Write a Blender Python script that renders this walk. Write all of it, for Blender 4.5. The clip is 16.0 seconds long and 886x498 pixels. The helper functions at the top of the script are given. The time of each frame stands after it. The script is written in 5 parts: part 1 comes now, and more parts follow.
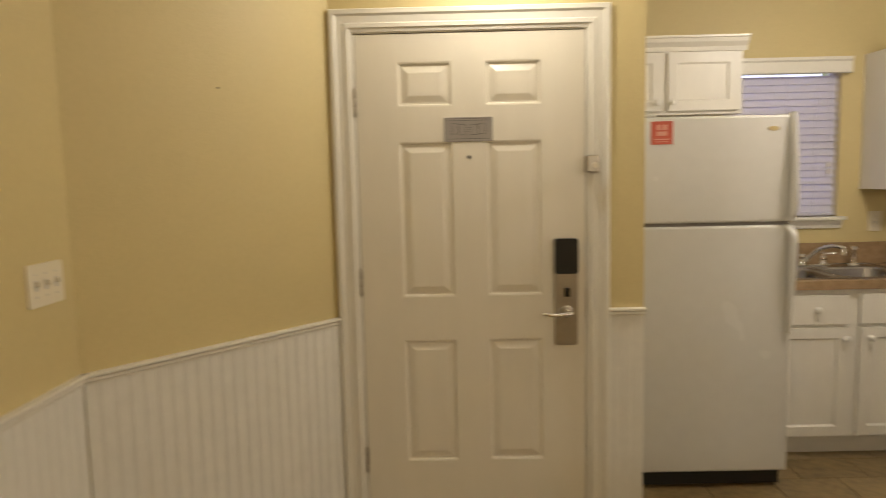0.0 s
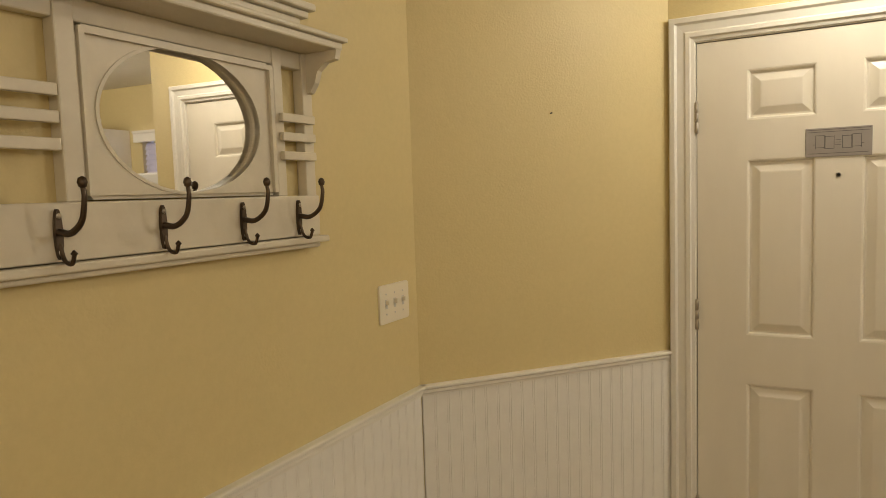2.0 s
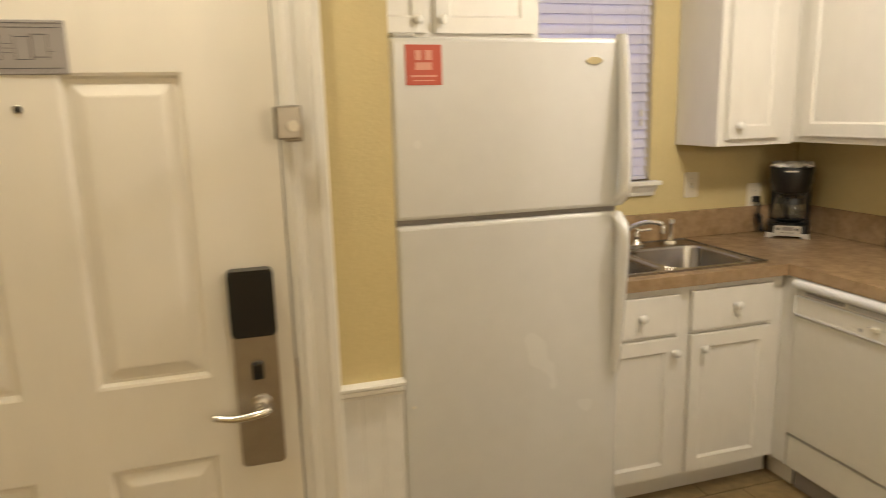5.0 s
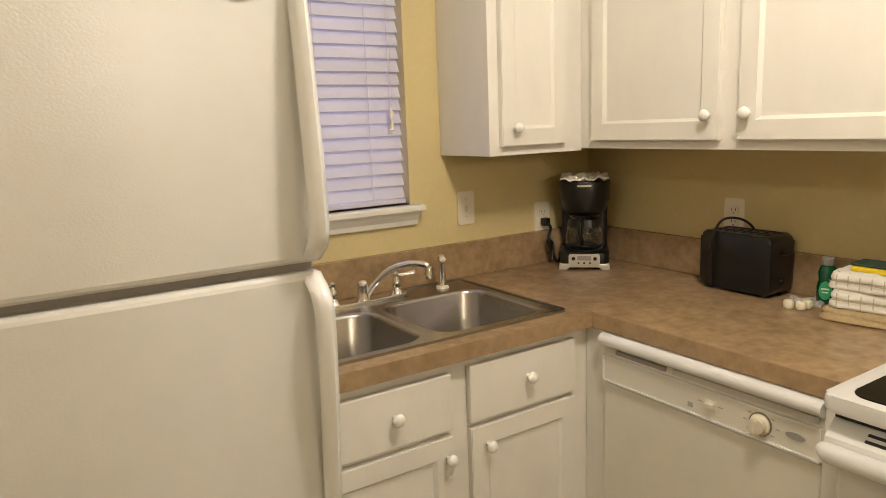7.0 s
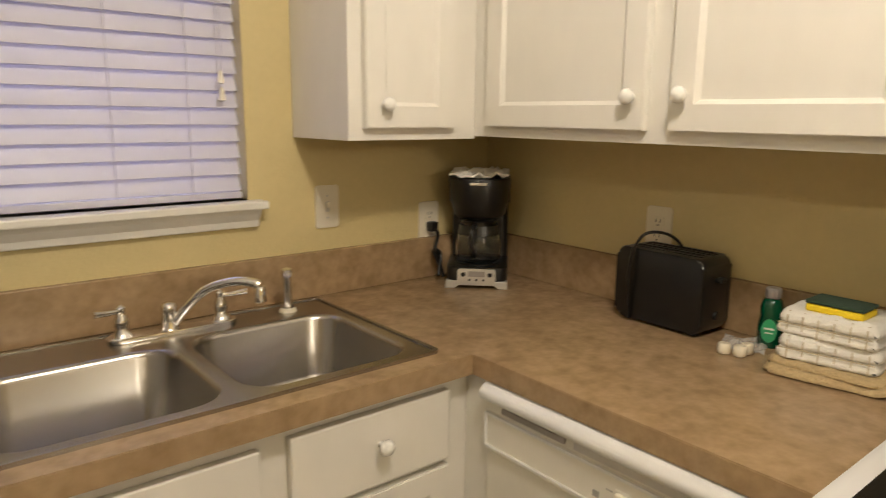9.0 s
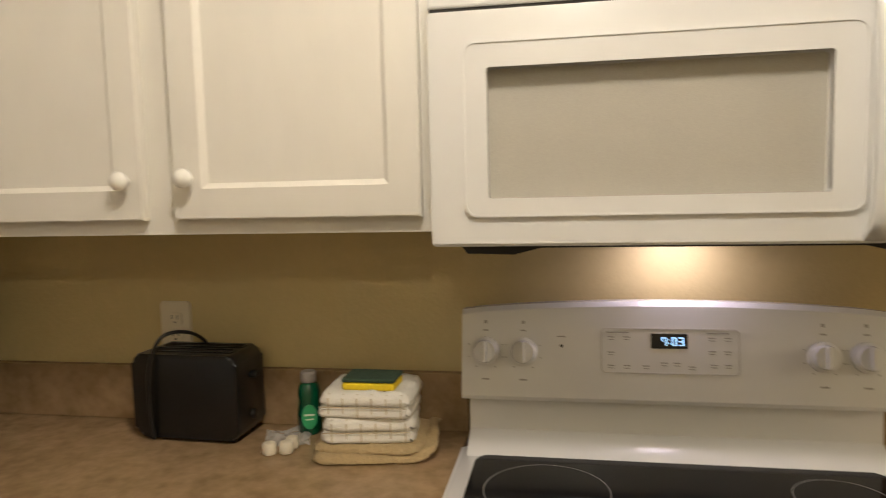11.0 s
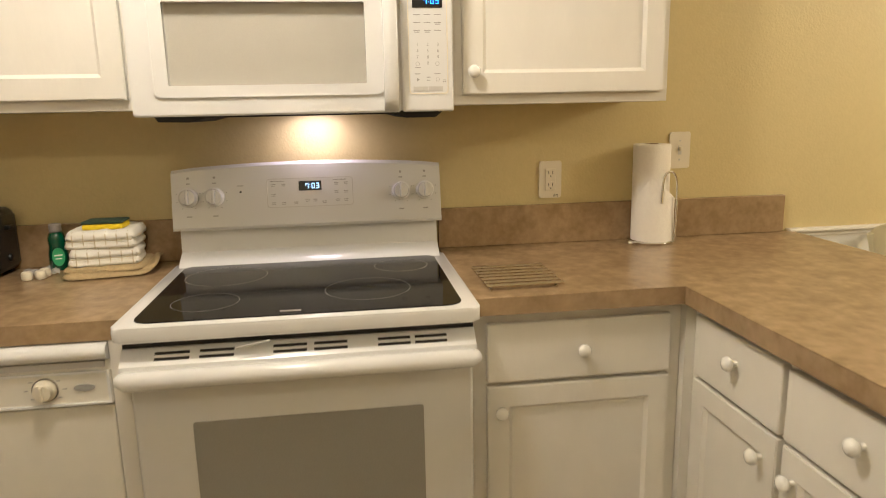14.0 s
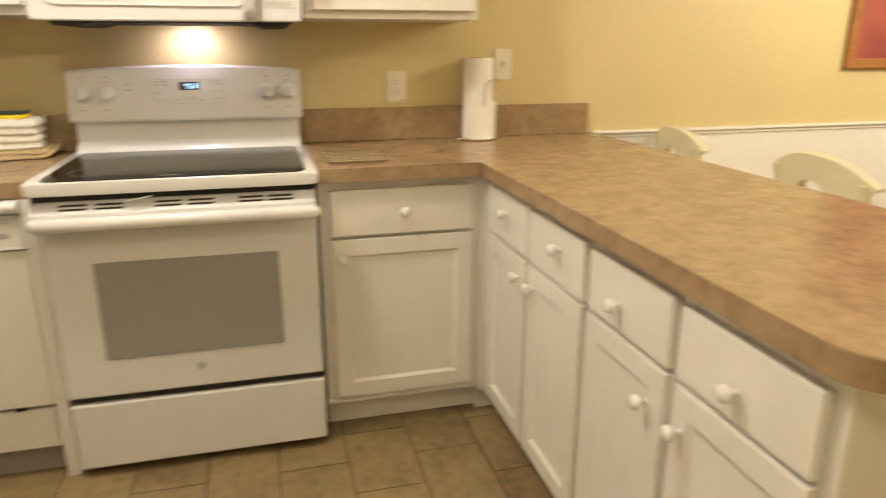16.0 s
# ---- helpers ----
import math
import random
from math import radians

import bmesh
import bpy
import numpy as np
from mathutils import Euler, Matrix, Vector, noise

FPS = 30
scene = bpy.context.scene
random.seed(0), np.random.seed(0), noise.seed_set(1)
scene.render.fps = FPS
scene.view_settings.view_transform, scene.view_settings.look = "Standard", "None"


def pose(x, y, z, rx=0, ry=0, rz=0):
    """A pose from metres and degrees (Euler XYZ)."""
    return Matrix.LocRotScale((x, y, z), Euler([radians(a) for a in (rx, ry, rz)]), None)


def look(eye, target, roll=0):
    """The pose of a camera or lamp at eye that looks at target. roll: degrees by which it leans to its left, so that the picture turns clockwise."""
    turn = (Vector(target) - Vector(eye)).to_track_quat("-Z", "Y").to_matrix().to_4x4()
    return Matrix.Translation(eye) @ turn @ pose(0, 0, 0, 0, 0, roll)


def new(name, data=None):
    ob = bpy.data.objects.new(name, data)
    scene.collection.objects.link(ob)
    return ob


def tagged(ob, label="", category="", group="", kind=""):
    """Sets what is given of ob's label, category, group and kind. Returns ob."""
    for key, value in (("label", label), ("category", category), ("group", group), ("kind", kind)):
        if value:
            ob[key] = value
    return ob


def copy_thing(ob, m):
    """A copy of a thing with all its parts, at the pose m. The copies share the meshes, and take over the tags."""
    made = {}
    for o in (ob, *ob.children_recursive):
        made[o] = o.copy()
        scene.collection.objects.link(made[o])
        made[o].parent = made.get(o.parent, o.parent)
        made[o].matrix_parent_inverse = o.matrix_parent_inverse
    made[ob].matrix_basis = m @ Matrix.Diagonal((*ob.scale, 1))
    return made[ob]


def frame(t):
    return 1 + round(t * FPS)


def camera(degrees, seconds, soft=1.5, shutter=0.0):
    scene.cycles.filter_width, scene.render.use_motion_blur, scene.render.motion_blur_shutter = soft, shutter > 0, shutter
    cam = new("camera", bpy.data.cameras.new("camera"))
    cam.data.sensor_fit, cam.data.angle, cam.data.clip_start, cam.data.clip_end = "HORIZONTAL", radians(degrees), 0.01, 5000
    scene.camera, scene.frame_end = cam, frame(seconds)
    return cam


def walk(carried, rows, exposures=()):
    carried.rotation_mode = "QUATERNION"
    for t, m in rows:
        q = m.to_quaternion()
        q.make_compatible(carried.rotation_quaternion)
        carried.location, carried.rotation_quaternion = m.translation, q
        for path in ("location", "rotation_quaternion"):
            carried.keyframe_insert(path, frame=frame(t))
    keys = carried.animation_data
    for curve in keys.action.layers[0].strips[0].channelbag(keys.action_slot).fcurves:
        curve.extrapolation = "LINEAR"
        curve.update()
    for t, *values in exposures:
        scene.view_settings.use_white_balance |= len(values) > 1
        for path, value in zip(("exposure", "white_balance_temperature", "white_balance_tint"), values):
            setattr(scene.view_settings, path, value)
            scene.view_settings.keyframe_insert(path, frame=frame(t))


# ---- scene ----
cam = camera(66.2, 16.0, soft=0.7, shutter=0.35)
PATH = [
    (0, (-0.149, -0.083, 1.465), (-0.17, 1.906, 1.255), -1.3),
    (0.5, (-0.199, -0.03, 1.508), (-0.661, 1.905, 1.298), -1.6),
    (1, (-0.201, -0.004, 1.509), (-0.903, 1.859, 1.325), -0.4),
    (1.5, (-0.159, 0.008, 1.519), (-1.047, 1.793, 1.363), -2.3),
    (2, (-0.146, 0.02, 1.524), (-1.096, 1.772, 1.361), -1.9),
    (2.5, (-0.153, 0.157, 1.524), (-1.045, 1.942, 1.391), -4.0),
    (3, (-0.06, 0.35, 1.57), (-0.667, 2.255, 1.53), -2.7),
    (3.5, (-0.092, 0.555, 1.63), (-0.2, 2.53, 1.336), -0.6),
    (4, (0.111, 0.759, 1.551), (0.165, 2.728, 1.207), 0.3),
    (4.5, (0.183, 1.008, 1.492), (0.53, 2.938, 1.095), -0.1),
    (5, (0.305, 1.211, 1.52), (0.873, 3.087, 1.122), -1.5),
    (5.2, (0.352, 1.273, 1.489), (1.093, 3.084, 1.075), -1.0),
    (7.3, (1.013, 1.98, 1.427), (2.081, 3.632, 1.07), -2.2),
    (7.5, (1.037, 2.011, 1.407), (2.09, 3.676, 1.061), -1.8),
    (8, (1.137, 2.134, 1.378), (2.163, 3.809, 1.003), -0.1),
    (8.2, (1.201, 2.151, 1.397), (2.201, 3.836, 0.997), 1.3),
    (10.3, (1.511, 2.36, 1.407), (3.315, 3.207, 1.233), -0.6),
    (10.5, (1.52, 2.356, 1.4), (3.373, 3.097, 1.27), 0.1),
    (11, (1.531, 2.356, 1.424), (3.491, 2.711, 1.241), -1.4),
    (11.5, (1.457, 2.236, 1.401), (3.441, 2.335, 1.17), -2.3),
    (12, (1.367, 2.091, 1.399), (3.345, 2.095, 1.105), -0.8),
    (12.5, (1.266, 2.076, 1.403), (3.246, 2.052, 1.121), -1.1),
    (13, (1.085, 2.123, 1.374), (3.06, 2.049, 1.068), -2.2),
    (13.5, (1.004, 2.139, 1.376), (2.948, 1.845, 1.01), 0.4),
    (14, (0.824, 2.068, 1.34), (2.764, 1.797, 0.937), -1.2),
    (14.5, (0.676, 2.087, 1.316), (2.582, 1.829, 0.765), 2.1),
    (15, (0.528, 2.103, 1.304), (2.43, 1.872, 0.731), 2.3),
    (15.5, (0.336, 2.098, 1.297), (2.224, 1.926, 0.66), 1.4),
    (16, (0.268, 1.935, 1.268), (2.121, 1.45, 0.693), 0.0),
]
walk(cam, [(t, look(eye, target, roll)) for t, eye, target, roll in PATH], [(0, -0.3), (1.5, -0.2), (2.5, -0.2), (3, -0.4), (3.5, -0.53), (4, -0.33), (4.5, -0.08), (5.2, 0.2), (7.5, 0.15), (10.3, -0.12), (11, -0.25), (11.6, -0.15), (12.5, 0.0), (13.5, 0.12), (14.5, 0.42), (15.5, 0.62), (16, 0.6)])

# world, lamps and exposure
world = bpy.data.worlds.new("world")
scene.world = world
world.use_nodes = True
sky = world.node_tree.nodes.new("ShaderNodeTexSky")
sky.sky_type, sky.sun_disc = "NISHITA", False
sky.sun_elevation, sky.sun_rotation = radians(3), radians(200)
world.node_tree.nodes["Background"].inputs["Strength"].default_value = 0.15
world.node_tree.links.new(sky.outputs[0], world.node_tree.nodes["Background"].inputs["Color"])


def lamp(name, place, watts, radius, colour):
    data = bpy.data.lights.new(name, "POINT")
    data.energy, data.shadow_soft_size, data.color = watts, radius, colour
    ob = new(name, data)
    ob.location = place
    return ob


def downlight(name, place, target, watts, size, colour, spread=160):
    data = bpy.data.lights.new(name, "AREA")
    data.shape, data.size, data.energy, data.color, data.spread = "DISK", size, watts, colour, radians(spread)
    ob = new(name, data)
    ob.matrix_world = look(place, target)
    return ob


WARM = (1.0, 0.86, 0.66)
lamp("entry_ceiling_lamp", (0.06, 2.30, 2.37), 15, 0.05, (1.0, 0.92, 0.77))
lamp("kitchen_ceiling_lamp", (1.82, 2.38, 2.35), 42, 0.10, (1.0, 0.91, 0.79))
# Unseen fill lamps added on the south side to lift the overall light.
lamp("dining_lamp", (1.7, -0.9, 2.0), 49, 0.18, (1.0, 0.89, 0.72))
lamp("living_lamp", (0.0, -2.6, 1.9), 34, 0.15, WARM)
downlight("hood_lamp", (2.825, 2.15, 1.322), (2.875, 2.15, 1.12), 0.64, 0.12, (1.0, 0.84, 1.0), 178)

window_sky = bpy.data.lights.new("window_sky", "AREA")
window_sky.shape, window_sky.size, window_sky.size_y, window_sky.energy, window_sky.color = "RECTANGLE", 0.60, 0.80, 3.2, (0.55, 0.56, 1.0)
new("window_sky", window_sky).matrix_world = look((1.755, 4.02, 1.62), (1.755, 3.0, 1.62))

# ---- materials ----
def material(name, colour, rough=0.5, metal=0.0, grain=30.0, vary=0.06, bump=0.0, bump_scale=200.0, blotch=2.0, colour2=None, stretch=(1, 1, 1), piece=0.0, coat=0.0):
    m = bpy.data.materials.new(name)
    m.use_nodes = True
    n, l = m.node_tree.nodes, m.node_tree.links
    p = n["Principled BSDF"]
    p.inputs["Roughness"].default_value, p.inputs["Metallic"].default_value = rough, metal
    p.inputs["Coat Weight"].default_value = coat
    co = n.new("ShaderNodeTexCoord")
    mp = n.new("ShaderNodeMapping")
    mp.inputs["Scale"].default_value = stretch
    geo = n.new("ShaderNodeNewGeometry")
    l.new(geo.outputs["Position"], mp.inputs["Vector"])
    fine, wide = n.new("ShaderNodeTexNoise"), n.new("ShaderNodeTexNoise")
    fine.inputs["Scale"].default_value, fine.inputs["Detail"].default_value = grain, 4
    wide.inputs["Scale"].default_value, wide.inputs["Detail"].default_value = blotch, 3
    l.new(mp.outputs[0], fine.inputs["Vector"])
    l.new(mp.outputs[0], wide.inputs["Vector"])
    add = n.new("ShaderNodeMath")
    add.operation = "ADD"
    l.new(fine.outputs["Fac"], add.inputs[0])
    l.new(wide.outputs["Fac"], add.inputs[1])
    last = add.outputs[0]
    if piece:
        info, more = n.new("ShaderNodeObjectInfo"), n.new("ShaderNodeMath")
        more.operation, more.inputs[1].default_value = "MULTIPLY_ADD", piece
        l.new(info.outputs["Random"], more.inputs[0])
        l.new(last, more.inputs[2])
        last = more.outputs[0]
    ramp = n.new("ShaderNodeValToRGB")
    c2 = colour2 or tuple(min(1, c * (1 + vary)) for c in colour)
    c1 = colour if colour2 else tuple(c * (1 - vary) for c in colour)
    ramp.color_ramp.elements[0].position, ramp.color_ramp.elements[0].color = 0.35, (*c1, 1)
    ramp.color_ramp.elements[1].position, ramp.color_ramp.elements[1].color = 0.65, (*c2, 1)
    half = n.new("ShaderNodeMath")
    half.operation, half.inputs[1].default_value = "MULTIPLY", 0.5
    l.new(last, half.inputs[0])
    l.new(half.outputs[0], ramp.inputs[0])
    l.new(ramp.outputs[0], p.inputs["Base Color"])
    rr = n.new("ShaderNodeMapRange")
    rr.inputs["To Min"].default_value, rr.inputs["To Max"].default_value = rough * 0.85, min(1, rough * 1.15)
    l.new(wide.outputs["Fac"], rr.inputs["Value"])
    l.new(rr.outputs[0], p.inputs["Roughness"])
    if bump:
        relief, bn = n.new("ShaderNodeTexNoise"), n.new("ShaderNodeBump")
        relief.inputs["Scale"].default_value, relief.inputs["Detail"].default_value = bump_scale, 2
        bn.inputs["Strength"].default_value, bn.inputs["Distance"].default_value = bump, 0.004
        l.new(mp.outputs[0], relief.inputs["Vector"])
        l.new(relief.outputs["Fac"], bn.inputs["Height"])
        l.new(bn.outputs[0], p.inputs["Normal"])
    return m


def glowing(name, colour, strength):
    m = bpy.data.materials.new(name)
    m.use_nodes = True
    p = m.node_tree.nodes["Principled BSDF"]
    p.inputs["Base Color"].default_value = (*colour, 1)
    p.inputs["Emission Color"].default_value, p.inputs["Emission Strength"].default_value = (*colour, 1), strength
    return m


def clear(name, colour, rough=0.0):
    m = bpy.data.materials.new(name)
    m.use_nodes = True
    p = m.node_tree.nodes["Principled BSDF"]
    p.inputs["Base Color"].default_value, p.inputs["Roughness"].default_value = (*colour, 1), rough
    p.inputs["Transmission Weight"].default_value, p.inputs["IOR"].default_value = 1.0, 1.45
    return m


YELLOW = material("yellow_wall_paint", (0.59, 0.485, 0.245), 0.55, grain=60, vary=0.03, bump=0.20, bump_scale=130)
CEIL = material("ceiling_paint", (0.78, 0.74, 0.64), 0.9, bump=0.5, bump_scale=160, vary=0.03)
WHITE = material("white_trim_paint", (0.74, 0.71, 0.64), 0.38, vary=0.025, grain=25, bump=0.06, bump_scale=90)
CABINET = material("white_cabinet_paint", (0.75, 0.72, 0.655), 0.40, vary=0.03, grain=18, bump=0.10, bump_scale=60, stretch=(1, 1, 0.4))
RACKPAINT = material("greige_rack_paint", (0.61, 0.555, 0.44), 0.42, vary=0.05, grain=22, bump=0.08, bump_scale=70)
BEAD = material("white_beadboard_paint", (0.74, 0.72, 0.67), 0.45, vary=0.04, grain=20, bump=0.08, bump_scale=80, piece=0.06)
DOORPAINT = material("cream_door_paint", (0.76, 0.71, 0.61), 0.33, vary=0.03, grain=14, bump=0.10, bump_scale=45, stretch=(1, 1, 0.25))
ENAMEL = material("white_enamel", (0.71, 0.705, 0.69), 0.18, vary=0.015, grain=12, coat=0.3)
FRIDGE = material("pebbled_white_enamel", (0.62, 0.61, 0.58), 0.26, vary=0.02, grain=20, bump=0.08, bump_scale=260)
BISQUE = material("bisque_plastic", (0.70, 0.67, 0.59), 0.35, vary=0.02)
PLASTIC = material("white_plastic", (0.73, 0.67, 0.54), 0.3, vary=0.015)
PORCELAIN = material("white_porcelain", (0.84, 0.82, 0.77), 0.12, vary=0.01, coat=0.4)
LAMINATE = material("brown_laminate", (0.250, 0.166, 0.087), 0.25, grain=42, blotch=16, colour2=(0.375, 0.256, 0.142), bump=0.05, bump_scale=150)
TILE = material("brown_floor_tile", (0.135, 0.092, 0.040), 0.40, grain=26, blotch=6, colour2=(0.27, 0.192, 0.090), bump=0.18, bump_scale=50, piece=0.22)
GROUT = material("dark_grout", (0.055, 0.04, 0.025), 0.9, bump=0.4, bump_scale=200)
STEEL = material("brushed_steel", (0.40, 0.375, 0.34), 0.27, 1.0, vary=0.05, grain=90, stretch=(0.15, 1, 1))
NICKEL = material("satin_nickel", (0.42, 0.38, 0.32), 0.34, 1.0, vary=0.06)
CHROME = material("chrome", (0.80, 0.79, 0.77), 0.07, 1.0, vary=0.02)
BRONZE = material("dark_bronze", (0.085, 0.06, 0.04), 0.38, 0.8, vary=0.25)
BLACK = material("black_plastic", (0.006, 0.006, 0.006), 0.3, vary=0.2)
GLASSTOP = material("black_ceramic_glass", (0.006, 0.006, 0.007), 0.06, vary=0.1)
GLASSTOP.node_tree.nodes["Principled BSDF"].inputs["Specular IOR Level"].default_value = 0.2
RING = material("grey_burner_print", (0.21, 0.205, 0.19), 0.4)
# Tinted oven glass; its grey is lightened to hold the reflection on it.
OVENGLASS = material("grey_oven_window", (0.31, 0.30, 0.275), 0.16, vary=0.04, grain=300)
MESHGLASS = material("grey_microwave_mesh", (0.42, 0.40, 0.35), 0.22, vary=0.10, grain=700)
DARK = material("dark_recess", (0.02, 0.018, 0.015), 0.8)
GREYPRINT = material("grey_print", (0.34, 0.33, 0.31), 0.6)
PALEGREY = material("pale_grey_pad", (0.52, 0.50, 0.47), 0.45)
SIGN = material("grey_sign_board", (0.30, 0.27, 0.25), 0.5, vary=0.05)
SIGNDARK = material("dark_sign_lines", (0.09, 0.08, 0.08), 0.6)
RED = material("red_sticker", (0.50, 0.075, 0.035), 0.4, vary=0.05)
PINK = material("pale_sticker_print", (0.66, 0.30, 0.22), 0.4)
SILVER = material("mirror_silver", (0.86, 0.85, 0.82), 0.012, 1.0, vary=0.005)
LILAC = material("white_blind_slat", (0.72, 0.70, 0.74), 0.42, vary=0.02)
_n, _l = LILAC.node_tree.nodes, LILAC.node_tree.links
_thin, _mix = _n.new("ShaderNodeBsdfTranslucent"), _n.new("ShaderNodeMixShader")
_thin.inputs["Color"].default_value, _mix.inputs[0].default_value = (0.75, 0.73, 0.80, 1), 0.3
_l.new(_n["Principled BSDF"].outputs[0], _mix.inputs[1]), _l.new(_thin.outputs[0], _mix.inputs[2])
_l.new(_mix.outputs[0], _n["Material Output"].inputs["Surface"])
TERRY = material("white_terry_cotton", (0.80, 0.77, 0.70), 0.95, vary=0.025, grain=220, bump=0.6, bump_scale=330)
STRIPE = material("brown_woven_stripe", (0.56, 0.48, 0.34), 0.95, vary=0.15, grain=300)
KHAKI = material("tan_quilted_cotton", (0.42, 0.31, 0.16), 0.95, vary=0.12, grain=150, bump=0.8, bump_scale=200)
SPONGE = material("yellow_sponge", (0.85, 0.62, 0.02), 0.9, vary=0.1, grain=120, bump=0.6, bump_scale=250)
SCRUB = material("dark_green_scourer", (0.03, 0.06, 0.035), 0.9, vary=0.2, grain=200, bump=0.8, bump_scale=300)
GREEN = material("green_bottle", (0.0, 0.07, 0.03), 0.12, vary=0.1, coat=0.5)
GREENLABEL = material("green_label", (0.03, 0.34, 0.14), 0.35)
PAPER = material("white_paper", (0.82, 0.78, 0.70), 0.9, vary=0.03, grain=100, bump=0.35, bump_scale=220)
CARD = material("brown_cardboard", (0.30, 0.21, 0.12), 0.9)
WOOD = material("honey_oak", (0.30, 0.12, 0.03), 0.4, vary=0.25, grain=25, stretch=(1, 1, 6))
PRINT = material("dark_red_print", (0.20, 0.035, 0.03), 0.5, grain=8, blotch=5, colour2=(0.36, 0.08, 0.05))
CREAM = material("cream_chair_paint", (0.72, 0.66, 0.46), 0.4, vary=0.05)
GLASS = clear("clear_glass", (0.95, 0.96, 0.95))
WRAP = material("clear_wrapper", (0.9, 0.9, 0.88), 0.12)
WRAP.node_tree.nodes["Principled BSDF"].inputs["Alpha"].default_value = 0.35
SILVERPL = material("silver_plastic", (0.62, 0.60, 0.56), 0.3, 0.4, vary=0.04)
RODS = material("warm_steel_rods", (0.62, 0.54, 0.42), 0.24, 1.0, vary=0.05)
BLUELED = glowing("blue_digits", (0.02, 0.30, 1.0), 2.6)
WHITELED = glowing("white_digits", (0.40, 0.70, 1.0), 2.0)


# ---- mesh helpers ----
def part(name, bm, mat, parent=None, label="", smooth=None):
    bmesh.ops.recalc_face_normals(bm, faces=bm.faces)
    me = bpy.data.meshes.new(name)
    bm.to_mesh(me)
    bm.free()
    me.materials.append(mat)
    if smooth is not None:
        me.polygons.foreach_set("use_smooth", [True] * len(me.polygons))
        me.set_sharp_from_angle(angle=radians(smooth))
    ob = new(name, me)
    ob.parent = parent
    if label:
        tagged(ob, label)
    return ob


def again(ob, m, parent=None):
    """One more piece on the same mesh."""
    o = new(ob.name.split(".")[0], ob.data)
    o.parent, o.matrix_basis = parent or ob.parent, m
    if ob.get("label"):
        tagged(o, ob["label"])
    return o


def thing(name, label, category, x, y, z, rz=0, group="", kind=""):
    ob = new(name)
    ob.empty_display_size = 0.05
    ob.matrix_basis = pose(x, y, z, 0, 0, rz)
    return tagged(ob, label, category, group, kind)


def box(*boxes, bevel=0.0, seg=2):
    """Boxes (x0, x1, y0, y1, z0, z1), each with its edges rounded by bevel."""
    bm = bmesh.new()
    for x0, x1, y0, y1, z0, z1 in boxes:
        v = [bm.verts.new((x, y, z)) for x in (x0, x1) for y in (y0, y1) for z in (z0, z1)]
        fs = [bm.faces.new([v[i] for i in q]) for q in ((0, 1, 3, 2), (4, 6, 7, 5), (0, 4, 5, 1), (2, 3, 7, 6), (0, 2, 6, 4), (1, 5, 7, 3))]
        if bevel:
            b = min(bevel, 0.45 * min(abs(x1 - x0), abs(y1 - y0), abs(z1 - z0)))
            es = {e for f in fs for e in f.edges}
            bmesh.ops.bevel(bm, geom=list(es), offset=b, segments=seg, affect="EDGES", profile=0.5)
    return bm


def prism(pts, a, b, axis="y", bevel=0.0):
    """A flat outline drawn in (x, z), (x, y) or (y, z) and drawn out along the third axis from a to b."""
    bm = bmesh.new()
    put = {"y": lambda p, d: (p[0], d, p[1]), "z": lambda p, d: (p[0], p[1], d), "x": lambda p, d: (d, p[0], p[1])}[axis]
    lo, hi = [bm.verts.new(put(p, a)) for p in pts], [bm.verts.new(put(p, b)) for p in pts]
    n = len(pts)
    bm.faces.new(lo), bm.faces.new(hi)
    for i in range(n):
        bm.faces.new((lo[i], lo[(i + 1) % n], hi[(i + 1) % n], hi[i]))
    if bevel:
        es = [e for e in bm.edges if (e.verts[0] in lo) == (e.verts[1] in lo)]
        bmesh.ops.bevel(bm, geom=es, offset=bevel, segments=2, affect="EDGES", profile=0.5)
    return bm


def rounded(x0, x1, z0, z1, r, n=5):
    pts = []
    for cx, cz, a0 in ((x1 - r, z1 - r, 0), (x0 + r, z1 - r, 90), (x0 + r, z0 + r, 180), (x1 - r, z0 + r, 270)):
        pts += [(cx + r * math.cos(radians(a0 + 90 * k / n)), cz + r * math.sin(radians(a0 + 90 * k / n))) for k in range(n + 1)]
    return pts


def oval(cx, cz, a, b, n=48):
    return [(cx + a * math.cos(2 * math.pi * k / n), cz + b * math.sin(2 * math.pi * k / n)) for k in range(n)]


def ringed(outer, inner, a, b, axis="y"):
    """A frame between two outlines with equally many points, drawn out from a to b."""
    bm = bmesh.new()
    put = {"y": lambda p, d: (p[0], d, p[1]), "z": lambda p, d: (p[0], p[1], d), "x": lambda p, d: (d, p[0], p[1])}[axis]
    rows = [[bm.verts.new(put(p, d)) for p in o] for o, d in ((outer, a), (inner, a), (inner, b), (outer, b))]
    n = len(outer)
    for r in range(4):
        for i in range(n):
            bm.faces.new((rows[r][i], rows[r][(i + 1) % n], rows[(r + 1) % 4][(i + 1) % n], rows[(r + 1) % 4][i]))
    return bm


